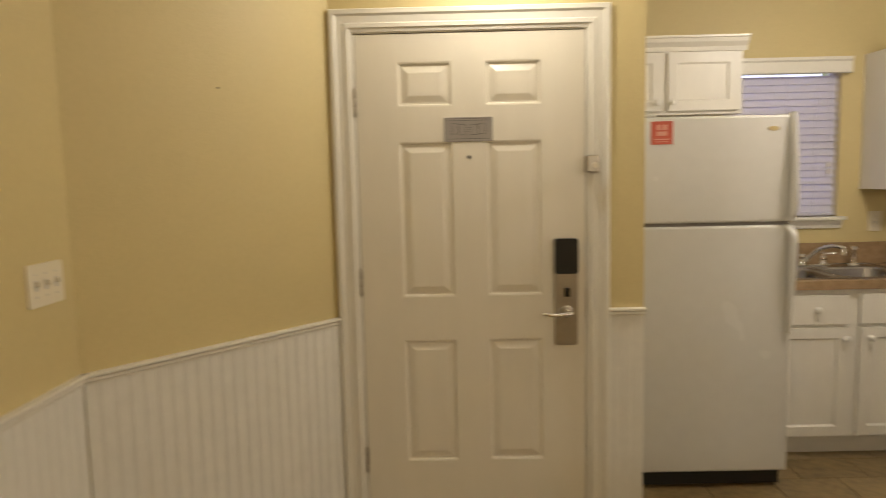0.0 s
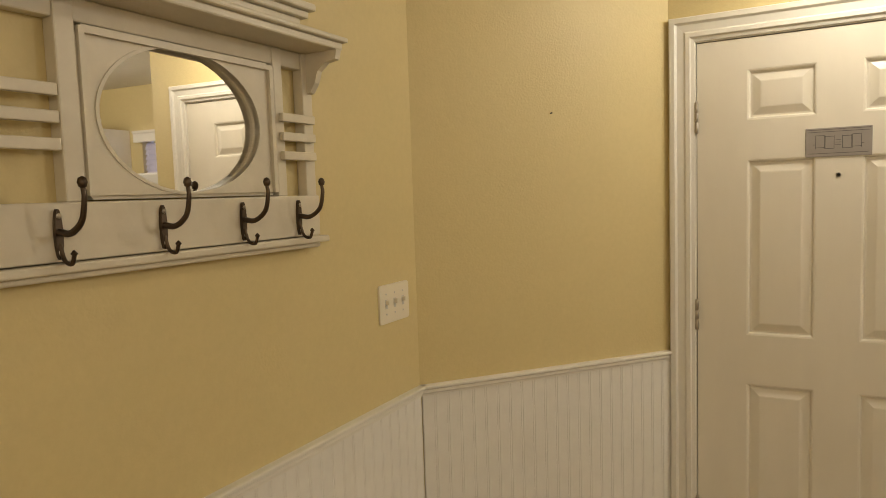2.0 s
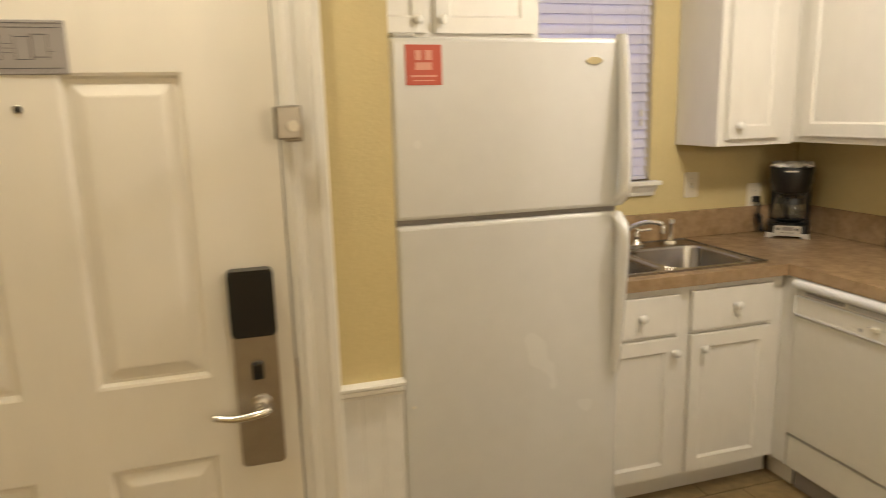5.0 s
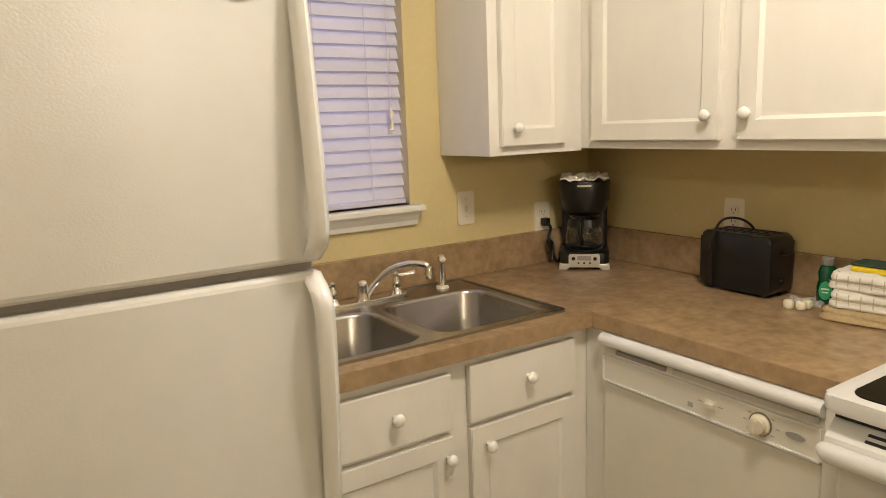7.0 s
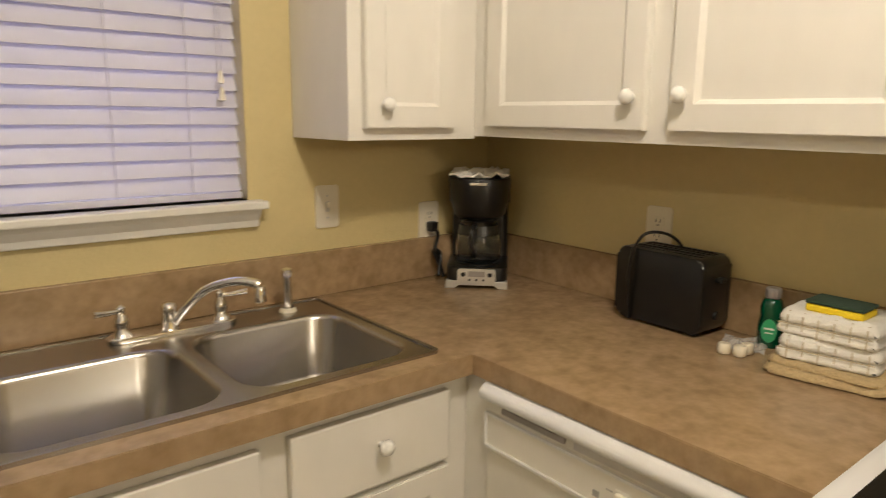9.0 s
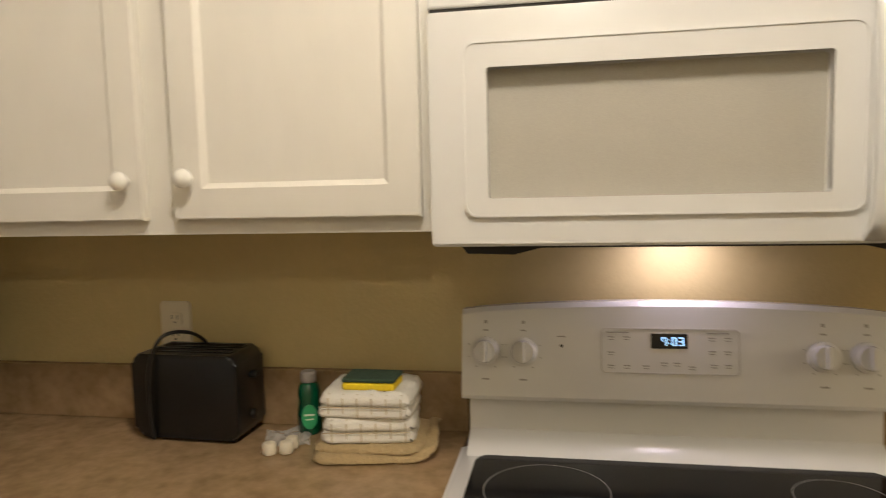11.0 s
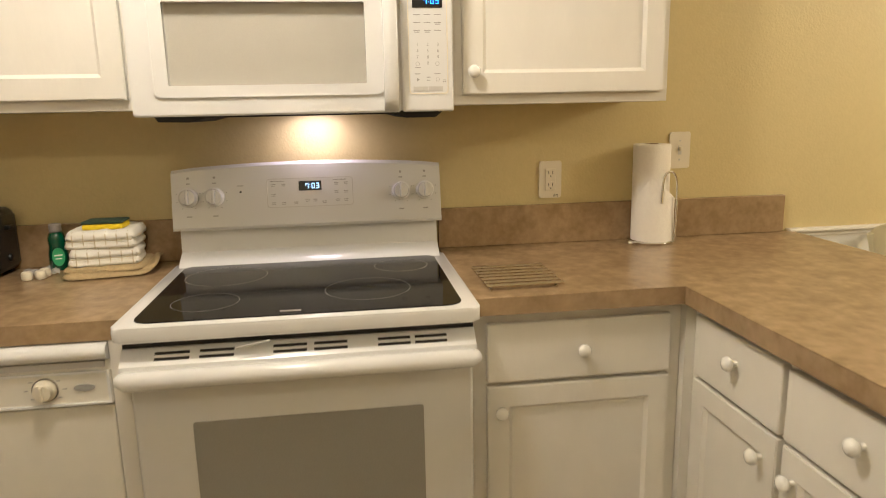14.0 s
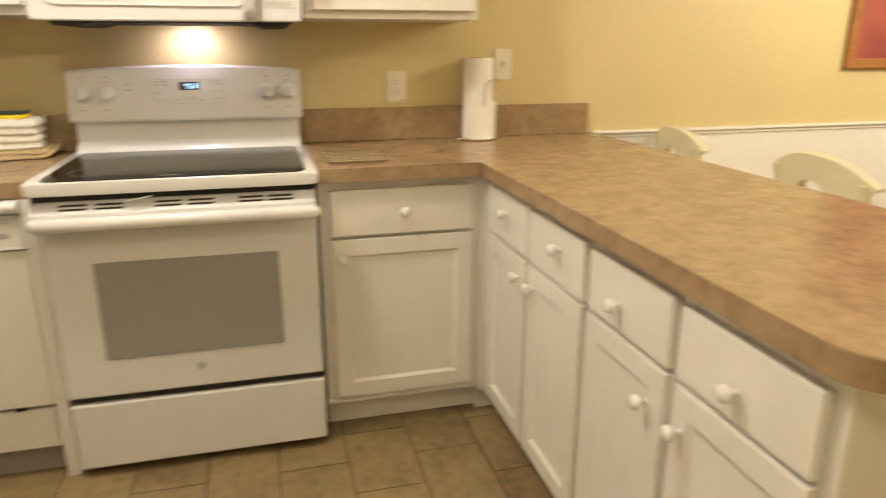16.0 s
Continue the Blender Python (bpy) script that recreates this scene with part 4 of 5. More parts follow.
for hx, s in ((-0.112, -1), (0.106, 1)):
    h = part("handle", lathe([(0.024, 0.008), (0.020, 0.016), (0.013, 0.026), (0.015, 0.036), (0.015, 0.048), (0.010, 0.056), (0.008, 0.068), (0.010, 0.074), (0.001, 0.080)], 18, "z", (hx, 0, 0)), CHROME, faucet, smooth=50)
    part("lever", tube([(hx, 0, 0.066), (hx + s * 0.03, -0.010, 0.068), (hx + s * 0.058, -0.020, 0.072)], [0.005, 0.006, 0.008], 10), CHROME, h, smooth=50)
spray = thing("sink_sprayer", "chrome side sprayer with a white collar", "sprayer", 2.132, 3.755, 0.919)
part("collar", lathe([(0.022, 0), (0.020, 0.006), (0.014, 0.010)], 18), PLASTIC, spray)
part("wand", merge(lathe([(0.015, 0.008), (0.012, 0.03), (0.011, 0.085), (0.014, 0.098), (0.012, 0.108), (0.001, 0.112)], 16), tube([(0, 0, 0.098), (-0.006, -0.016, 0.098)], 0.011, 12)), CHROME, spray, smooth=50)

# ---- dishwasher ----
dw = thing("dishwasher", "bisque-white dishwasher with dial control panel", "dishwasher", 2.298, 3.203, 0, -90)
DW = 0.610
part("tub", box((0.004, DW - 0.004, 0.04, 0.58, 0.10, 0.862)), CABINET, dw)
part("door", box((0.002, DW - 0.002, 0.006, 0.04, 0.243, 0.722), bevel=0.004), BISQUE, dw)
cp = part("control_panel", box((0, DW, 0.0, 0.04, 0.728, 0.806), bevel=0.003), BISQUE, dw)
part("panel_border", ringed(rounded(0.002, DW - 0.002, 0.729, 0.805, 0.004), rounded(0.008, DW - 0.008, 0.734, 0.800, 0.003), -0.004, 0.002), ENAMEL, cp, "raised white border")
part("grip_recess", prism([(0.04, 0.806), (0.006, 0.806), (0.016, 0.832), (0.04, 0.832)], 0, DW, "x"), BISQUE, dw)
part("top_handle", prism([(0.04, 0.826), (0.010, 0.827), (-0.004, 0.830), (-0.014, 0.836), (-0.018, 0.845), (-0.017, 0.854), (-0.010, 0.862), (0.002, 0.867), (0.04, 0.868)], 0, DW, "x"), ENAMEL, dw, "rounded white top edge", 50)
part("vent", box((0.045, 0.210, 0.004, 0.014, 0.811, 0.822)), SIGN, dw)
part("vent_slot", box((0.232, DW - 0.012, 0.005, 0.014, 0.810, 0.824)), PALEGREY, dw)
dial = part("dial", lathe([(0.024, 0.0), (0.024, -0.006), (0.019, -0.010), (0.018, -0.022), (0.001, -0.023)], 24, "y", (0.475, 0, 0.768)), PLASTIC, dw, smooth=40)
part("dial_ring", ringed(oval(0.475, 0.768, 0.0268, 0.0268, 32), oval(0.475, 0.768, 0.0245, 0.0245, 32), -0.004, 0.0005), STEEL, dial, "thin dark metal ring")
part("grip", box((0.4715, 0.4785, -0.030, -0.02, 0.752, 0.784), bevel=0.002), PLASTIC, dial)
part("push_switch", box((0.336, 0.360, -0.012, 0.001, 0.762, 0.776), bevel=0.003), PLASTIC, dw)
part("switch_base", box((0.333, 0.363, -0.0022, 0.001, 0.759, 0.779)), BISQUE, dw)
part("indicator", box((0.284, 0.298, -0.0012, 0.001, 0.746, 0.758)), GREYPRINT, dw)
part("badge", prism(oval(0.554, 0.768, 0.022, 0.008, 24), -0.002, 0.001), GREYPRINT, dw, "oval grey badge")
tagged(part("prints", box(*[(0.475 + 0.039 * math.cos(a) - 0.004, 0.475 + 0.039 * math.cos(a) + 0.004, -0.0009, 0.0, 0.768 + 0.027 * math.sin(a) - 0.001, 0.768 + 0.027 * math.sin(a) + 0.001) for a in [k * 0.785 for k in (0, 1, 3, 4, 5, 7)]], (0.312, 0.326, -0.0009, 0.0, 0.770, 0.772), (0.366, 0.380, -0.0009, 0.0, 0.770, 0.772)), GREYPRINT, dw), "small grey dial prints", kind="stuff")
part("access_panel", box((0.004, DW - 0.004, 0.012, 0.04, 0.100, 0.232), bevel=0.004), BISQUE, dw)
part("latch", box((0.50, 0.53, 0.004, 0.02, 0.234, 0.241)), DARK, dw)
# Recessed kick board; the shadow there is put into its grey-brown colour.
part("kick_recess", box((0.01, DW - 0.01, 0.06, 0.1, 0.0, 0.10)), SIGN, dw)

# ---- range ----
rng = thing("electric_range", "white freestanding electric range with black glass cooktop", "range", 2.265, 2.553, 0, -90)
RW = 0.756
part("body", box((0.006, RW - 0.006, 0.045, 0.60, 0.03, 0.895)), ENAMEL, rng)
rim_o = rounded(-0.003, RW + 0.003, -0.060, 0.545, 0.02)
part("cooktop_frame", prism(rim_o, 0.889, 0.921, "z", 0.007), ENAMEL, rng, smooth=40)
glass = part("cooktop_glass", prism(rounded(0.031, RW - 0.031, -0.032, 0.494, 0.035), 0.9205, 0.9235, "z", 0.001), GLASSTOP, rng, "black ceramic glass")
for bx, by, r in ((0.163, 0.350, 0.104), (0.156, 0.102, 0.075), (0.621, 0.375, 0.073), (0.523, 0.146, 0.102)):
    part("burner_ring", ringed(oval(bx, by, r, r, 64), oval(bx, by, r - 0.0015, r - 0.0015, 64), 0.9236, 0.9239, "z"), RING, glass)
part("glass_label", box((0.33, 0.375, -0.012, 0.000, 0.9236, 0.9239)), SIGN, glass)
prof = [(0.485, 0.921), (0.500, 0.935), (0.540, 0.955), (0.545, 1.030), (0.60, 1.030), (0.60, 0.921)]
part("backguard_base", prism(prof, 0.012, RW - 0.012, "x"), ENAMEL, rng, smooth=30)
N = 16
outl = [(RW * i / N, 1.186 + 0.018 * math.sin(math.pi * i / N) ** 0.7) for i in range(N + 1)]
bg = bmesh.new()
front_lo = [bg.verts.new((x, 0.515, 1.028)) for x, z in outl]
front_hi = [bg.verts.new((x, 0.545, z - 0.008)) for x, z in outl]
edge_hi = [bg.verts.new((x, 0.556, z)) for x, z in outl]
back_hi = [bg.verts.new((x, 0.600, z - 0.004)) for x, z in outl]
back_lo = [bg.verts.new((x, 0.600, 1.020)) for x, z in outl]
lip = [bg.verts.new((x, 0.519, 1.020)) for x, z in outl]
loops = [front_lo, front_hi, edge_hi, back_hi, back_lo, lip]
for a, b in zip(loops, loops[1:] + loops[:1]):
    for i in range(N):
        bg.faces.new((a[i], a[i + 1], b[i + 1], b[i]))
bg.faces.new([l[0] for l in loops]), bg.faces.new([l[-1] for l in loops])
guard_ob = part("backguard", bg, ENAMEL, rng, smooth=35)
TILT = math.degrees(math.atan2(0.030, 0.1685))
panel_m = pose(0, 0.515, 1.028, -TILT, 0, 0)


def on_guard(ob):
    ob.matrix_basis = panel_m
    return ob


for kx in (0.046, 0.117, 0.640, 0.710):
    k = on_guard(part("knob", lathe([(0.027, 0.0), (0.027, -0.006), (0.022, -0.010), (0.020, -0.022), (0.001, -0.023)], 26, "y", (kx, 0, 0.084)), ENAMEL, guard_ob, "white control knob", 40))
    part("grip", box((kx - 0.004, kx + 0.004, -0.033, -0.018, 0.064, 0.104), bevel=0.003), ENAMEL, k)
    marks = [(kx + 0.034 * math.sin(a) - 0.0014, kx + 0.034 * math.sin(a) + 0.0014, -0.0012, 0.0, 0.084 + 0.034 * math.cos(a) - 0.001, 0.084 + 0.034 * math.cos(a) + 0.001) for a in (-2.6, -1.9, -1.2, 1.2, 1.9, 2.6)]
    part("marks", box((kx - 0.005, kx + 0.005, -0.0012, 0, 0.122, 0.125), (kx - 0.003, kx + 0.003, -0.0012, 0, 0.136, 0.142), (kx - 0.007, kx + 0.007, -0.0012, 0, 0.030, 0.033), *marks), GREYPRINT, k)
part("indicator", lathe([(0.003, 0), (0.003, -0.001), (0.001, -0.0012)], 10, "y", (0.188, -0.002, 0.096)), BLACK, guard_ob).matrix_basis = panel_m
disp = on_guard(part("control_pad", ringed(rounded(0.260, 0.502, 0.048, 0.130, 0.008), rounded(0.2615, 0.5005, 0.0495, 0.1285, 0.007), -0.0012, 0.0005), PALEGREY, guard_ob))
part("display", box((0.349, 0.413, -0.0016, 0.0, 0.094, 0.121)), BLACK, disp)
digits("7:03", 0.015, 0.0085, 0.0125, WHITELED, disp, 0.368, -0.0018, 0.0995)
prs = []
for u, v in ((0.278, 0.114), (0.306, 0.114), (0.278, 0.086), (0.278, 0.062), (0.306, 0.062), (0.340, 0.062), (0.372, 0.068), (0.394, 0.068), (0.420, 0.062), (0.455, 0.114), (0.482, 0.114), (0.455, 0.090), (0.482, 0.090), (0.458, 0.066), (0.482, 0.066)):
    prs += [(u - 0.006, u + 0.006, -0.0012, 0, v - 0.001, v + 0.001), (u - 0.005, u + 0.005, -0.0012, 0, v - 0.0055, v - 0.004)]
prs += [(0.270, 0.310, -0.0012, 0, 0.1215, 0.1235), (0.446, 0.484, -0.0012, 0, 0.1215, 0.1235), (0.180, 0.196, -0.0022, -0.001, 0.112, 0.1145)]
tagged(part("key_prints", box(*prs), GREYPRINT, disp), "small grey key prints", kind="stuff")
od = part("oven_door", box((0.006, RW - 0.006, 0.0, 0.044, 0.268, 0.842), bevel=0.008, seg=3), ENAMEL, rng)
part("oven_window", prism(rounded(0.128, 0.634, 0.386, 0.682, 0.006), -0.0025, 0.002, "y"), OVENGLASS, od, "grey tinted oven window")
part("logo", merge(ringed(oval(0.384, 0.338, 0.0105, 0.0105, 24), oval(0.384, 0.338, 0.0085, 0.0085, 24), -0.002, 0.001), box((0.379, 0.389, -0.0015, 0.0, 0.334, 0.342))), GREYPRINT, od, "round grey badge")
part("handle", merge(tube([(0.008, -0.058, 0.811), (0.02, -0.068, 0.811), (RW - 0.02, -0.068, 0.811), (RW - 0.008, -0.058, 0.811)], [0.015, 0.0205, 0.0205, 0.015], 16), box((0.008, 0.04, -0.065, 0.004, 0.797, 0.824), (RW - 0.04, RW - 0.008, -0.065, 0.004, 0.797, 0.824), bevel=0.005)), ENAMEL, od, "white bar handle", 50)
# Near-black box stands for the shade under the cooktop frame.
part("shadow_gap", box((0.01, RW - 0.01, -0.026, 0.044, 0.868, 0.8885)), DARK, rng)
part("vent_strip", prism([(0.044, 0.868), (-0.020, 0.868), (-0.024, 0.867), (-0.057, 0.838), (-0.058, 0.828), (0.044, 0.826)], 0.008, RW - 0.008, "x"), ENAMEL, rng, smooth=30)
for v0 in (0.075, 0.165, 0.315, 0.400, 0.535, 0.615):
    slot = part("vent_slot", box(*[(v0, v0 + 0.070, u - 0.0032, u + 0.0032, -0.003, 0.0008) for u in (-0.0075, 0.0065)]), DARK, rng)
    slot.matrix_basis = pose(0, -0.0405, 0.8525, 41.3, 0, 0)
cl = part("towel_tag", box((0.0, 0.07, -0.0015, 0.0015, -0.0022, 0.0022), bevel=0.0006), PALEGREY, rng, "bent white plastic tag")
cl.matrix_basis = pose(0.243, -0.060, 0.866, 0, -10, 0)
part("drawer", box((0.006, RW - 0.006, 0.002, 0.044, 0.030, 0.246), bevel=0.008, seg=3), ENAMEL, rng)
lipx = [(0.006 + (RW - 0.012) * i / 20) for i in range(21)]
# Curved grip gap above the drawer, its shade drawn as a dark filler.
part("drawer_grip", prism([(x, 0.249 - 0.016 * math.exp(-((x - RW / 2) / 0.10) ** 2)) for x in lipx] + [(RW - 0.006, 0.266), (0.006, 0.266)], 0.016, 0.03, "y"), DARK, rng)
part("side_foot", box((0.03, 0.06, 0.06, 0.09, 0, 0.031), (RW - 0.06, RW - 0.03, 0.06, 0.09, 0, 0.031), (0.03, 0.06, 0.52, 0.55, 0, 0.031), (RW - 0.06, RW - 0.03, 0.52, 0.55, 0, 0.031)), BLACK, rng)

# ---- microwave ----
mw = thing("microwave", "white over-the-range microwave with grey window", "microwave", 2.515, 2.551, 1.335, -90)
part("body", box((0.004, 0.753, 0.03, 0.392, 0.006, 0.42), bevel=0.003), ENAMEL, mw)
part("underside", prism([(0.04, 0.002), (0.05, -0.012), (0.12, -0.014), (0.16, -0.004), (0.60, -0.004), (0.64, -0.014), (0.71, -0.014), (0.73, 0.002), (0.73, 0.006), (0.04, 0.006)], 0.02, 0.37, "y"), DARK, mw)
b_out, b_in = rounded(0.054, 0.582, 0.046, 0.290, 0.018), rounded(0.086, 0.543, 0.070, 0.256, 0.004)
mdoor = part("door", merge(ringed(rounded(0, 0.624, 0, 0.338, 0.008), b_in, 0.004, 0.03), ringed(rounded(0.004, 0.620, 0.004, 0.334, 0.006), b_in, 0.0, 0.0045)), ENAMEL, mw)
part("window_bezel", ringed(b_out, b_in, -0.004, 0.004), ENAMEL, mdoor)
part("bezel_edge", ringed(rounded(0.051, 0.585, 0.043, 0.293, 0.020), b_out, -0.0055, 0.002), ENAMEL, mdoor)
part("window", prism(rounded(0.084, 0.545, 0.068, 0.258, 0.004), 0.020, 0.024), MESHGLASS, mdoor, "grey perforated door window")
hp = curve_points([(0, -0.002, 0.004), (0, -0.030, 0.03), (0, -0.040, 0.10), (0, -0.042, 0.17), (0, -0.040, 0.24), (0, -0.030, 0.31), (0, -0.002, 0.336)], 4)
hb = bmesh.new()
hr = [[hb.verts.new((0.600 + a * 0.017, p.y + b, p.z)) for a, b in ((-1, 0.012), (-1, 0.0), (-0.6, -0.006), (0.6, -0.006), (1, 0.0), (1, 0.012))] for p in hp]
for a, b in zip(hr, hr[1:]):
    for k in range(6):
        hb.faces.new((a[k], a[(k + 1) % 6], b[(k + 1) % 6], b[k]))
hb.faces.new(hr[0]), hb.faces.new(hr[-1])
part("handle", hb, ENAMEL, mdoor, "curved white handle", 45)
mp_ = part("control_panel", box((0.628, 0.755, 0.0, 0.03, 0.0, 0.338), bevel=0.006, seg=3), ENAMEL, mw)
part("door_gap", box((0.6235, 0.6285, 0.004, 0.03, 0.004, 0.334)), PALEGREY, mw)
part("pad_frame", ringed(rounded(0.645, 0.741, 0.042, 0.288, 0.008), rounded(0.6475, 0.7385, 0.0445, 0.2855, 0.007), -0.0015, 0.001), PLASTIC, mp_)
part("display", box((0.657, 0.729, -0.0016, 0.001, 0.243, 0.275)), BLACK, mp_)
digits("7:03", 0.016, 0.0082, 0.0118, BLUELED, mp_, 0.684, -0.0018, 0.251)
for i, ch in enumerate("123456789"):
    lettering(ch, 0.0105, GREYPRINT, mp_, 0.667 + 0.025 * (i % 3), -0.0004, 0.155 - 0.0145 * (i // 3), "key_digit")
lettering("0", 0.0105, GREYPRINT, mp_, 0.692, -0.0004, 0.1115, "key_digit")
prs = []
for r, z in ((0, 0.226), (1, 0.208), (2, 0.190)):
    for c in range(3):
        u = 0.667 + 0.025 * c
        prs.append((u - 0.008, u + 0.008, -0.0006, 0.0, z, z + 0.002))
        if (r, c) in ((1, 2), (2, 0), (2, 1)):
            prs.append((u - 0.006, u + 0.006, -0.0006, 0.0, z - 0.004, z - 0.002))
prs += [(0.660, 0.674, -0.0006, 0, 0.104, 0.1055), (0.660, 0.673, -0.0006, 0, 0.089, 0.091), (0.707, 0.722, -0.0006, 0, 0.089, 0.091), (0.728, 0.735, -0.0006, 0, 0.070, 0.0715), (0.728, 0.735, -0.0006, 0, 0.074, 0.0755), (0.688, 0.697, -0.0006, 0, 0.081, 0.083), (0.688, 0.697, -0.0006, 0, 0.074, 0.0755)]
tagged(part("key_prints", box(*prs), GREYPRINT, mp_), "small grey key prints", kind="stuff")
part("start_key", prism([(0.664, 0.072), (0.664, 0.081), (0.671, 0.0765)], -0.0006, 0.0), GREYPRINT, mp_)
for u, z in ((0.667, 0.1135), (0.715, 0.1135), (0.715, 0.0765)):
    part("round_key", ringed(oval(u, z, 0.0048, 0.0048, 20), oval(u, z, 0.0040, 0.0040, 20), -0.0006, 0.0), GREYPRINT, mp_)
part("lamp_key", box((0.655, 0.691, -0.0012, 0.0005, 0.049, 0.060)), PALEGREY, mp_)
part("fan_key", box((0.6918, 0.727, -0.0012, 0.0005, 0.049, 0.060)), PALEGREY, mp_)
part("vent_grille", box((0.0, 0.757, 0.006, 0.03, 0.344, 0.420), bevel=0.004), ENAMEL, mw)
part("grille_gap", box((0.002, 0.755, 0.010, 0.03, 0.338, 0.344)), DARK, mw)

# ---- things on the counters ----
CT = 0.9142
cm = thing("coffee_maker", "black drip coffee maker with glass carafe and paper filter", "coffee maker", 2.757, 3.735, CT, -45)
part("base", prism(rounded(-0.088, 0.088, -0.115, 0.095, 0.03), 0.008, 0.062, "z", 0.006), BLACK, cm, smooth=40)
part("base_trim", prism([(-0.09, 0.0), (-0.062, 0.0), (-0.052, 0.012), (0.052, 0.012), (0.062, 0.0), (0.09, 0.0), (0.088, 0.022), (-0.088, 0.022)], -0.120, -0.09, "y", 0.002), SILVERPL, cm, "silver plastic trim")
part("control_face", prism(rounded(-0.055, 0.055, 0.018, 0.058, 0.008), -0.1225, -0.110, "y", 0.002), SILVERPL, cm, "silver control panel")
part("clock_window", box((-0.024, 0.024, -0.1235, -0.122, 0.036, 0.052)), SIGN, cm)
part("button", merge(*[lathe([(0.007, -0.122), (0.006, -0.125), (0.001, -0.126)], 14, "y", (u, 0, 0.042)) for u in (-0.038, 0.038)], *[lathe([(0.004, -0.122), (0.003, -0.124)], 10, "y", (u, 0, 0.026)) for u in (-0.02, 0, 0.02)]), BLACK, cm)
part("hot_plate", lathe([(0.066, 0.060), (0.066, 0.066), (0.001, 0.066)], 28, "z", (0, -0.03, 0)), BLACK, cm)
part("tower", prism(rounded(-0.085, 0.085, 0.040, 0.098, 0.02), 0.06, 0.24, "z"), BLACK, cm)
part("filter_basket", lathe([(0.062, 0.196), (0.076, 0.206), (0.088, 0.250), (0.092, 0.308), (0.090, 0.314), (0.001, 0.316)], 28, "z", (0, -0.020, 0)), BLACK, cm, smooth=40)
part("lid", prism(rounded(-0.090, 0.090, -0.02, 0.098, 0.02), 0.238, 0.314, "z", 0.004), BLACK, cm, smooth=40)
part("badge", box((-0.025, 0.025, -0.112, -0.108, 0.297, 0.305), bevel=0.001), CHROME, cm)
car = part("carafe", lathe([(0.056, 0.068), (0.066, 0.078), (0.068, 0.110), (0.060, 0.150), (0.052, 0.178), (0.055, 0.190), (0.052, 0.190), (0.049, 0.178), (0.057, 0.149), (0.065, 0.110), (0.063, 0.080), (0.054, 0.071)], 32, "z", (0, -0.035, 0)), GLASS, cm, "clear glass carafe", 60)
car.visible_shadow = False
part("carafe_band", lathe([(0.0605, 0.150), (0.0555, 0.176), (0.057, 0.177), (0.062, 0.150)], 28, "z", (0, -0.035, 0)), BLACK, car)
part("carafe_handle", tube(curve_points([(-0.008, -0.090, 0.178), (-0.014, -0.128, 0.172), (-0.014, -0.132, 0.130), (-0.008, -0.098, 0.092)]), 0.0075, 10), BLACK, car, smooth=50)
fil = bmesh.new()
grid = [[fil.verts.new((-0.085 + 0.17 * i / 10, -0.095 + 0.15 * j / 8, 0.324 + 0.022 * noise.noise((i * 0.7, j * 0.8, 3.1)) + 0.010 * math.sin(math.pi * i / 10) * math.sin(math.pi * j / 8))) for j in range(9)] for i in range(11)]
for i in range(10):
    for j in range(8):
        fil.faces.new((grid[i][j], grid[i + 1][j], grid[i + 1][j + 1], grid[i][j + 1]))
ret = bmesh.ops.extrude_face_region(fil, geom=fil.faces[:])
bmesh.ops.translate(fil, verts=[v for v in ret["geom"] if isinstance(v, bmesh.types.BMVert)], vec=(0, 0, 0.006))
paper = part("coffee_filter_packet", fil, PAPER)
paper.matrix_basis = pose(2.757, 3.735, CT - 0.002, 0, 0, -45)
tagged(paper, "crumpled white coffee filter packet on the coffee maker", "filter packet")
cord = thing("power_cable", "black power cord bundled beside the coffee maker", "power cable", 2.655, 3.80, CT)
part("cord", tube(curve_points([(0.012, 0.055, 0.155), (0.01, 0.02, 0.14), (-0.015, 0.0, 0.10), (0.012, 0.01, 0.05), (-0.01, -0.01, 0.02), (0.015, 0.012, 0.075), (-0.012, 0.01, 0.09), (0.014, 0.005, 0.03), (0.02, 0.0, 0.008)]), 0.006, 8), BLACK, cord, smooth=50)
part("plug", box((-0.004, 0.026, 0.035, 0.062, 0.142, 0.172), bevel=0.005), BLACK, cord)

toast = thing("toaster", "black two-slot toaster with its cord looped over", "toaster", 2.772, 3.242, CT, -92)
toast.scale = (0.93, 0.95, 0.93)
part("shell", prism(rounded(0.0, 0.255, 0.008, 0.196, 0.022), 0.0, 0.120, "y", 0.010), BLACK, toast, smooth=40)
part("slot", box((0.035, 0.225, 0.030, 0.050, 0.188, 0.1968), (0.035, 0.225, 0.078, 0.098, 0.188, 0.1968)), DARK, toast)
part("slot_trim", merge(ringed(rounded(0.03, 0.23, 0.024, 0.056, 0.006), rounded(0.034, 0.226, 0.028, 0.052, 0.004), 0.1955, 0.1985, "z"), ringed(rounded(0.03, 0.23, 0.072, 0.104, 0.006), rounded(0.034, 0.226, 0.076, 0.100, 0.004), 0.1955, 0.1985, "z")), BLACK, toast)
part("foot", box((0.02, 0.04, 0.015, 0.035, 0, 0.009), (0.215, 0.235, 0.015, 0.035, 0, 0.009), (0.02, 0.04, 0.095, 0.115, 0, 0.009), (0.215, 0.235, 0.095, 0.115, 0, 0.009)), BLACK, toast)
part("lever", box((0.252, 0.272, 0.052, 0.076, 0.135, 0.148), bevel=0.004), BLACK, toast)
part("dial", lathe([(0.012, 0.254), (0.011, 0.262), (0.001, 0.263)], 16, "x", (0, 0.064, 0.05)), BLACK, toast)
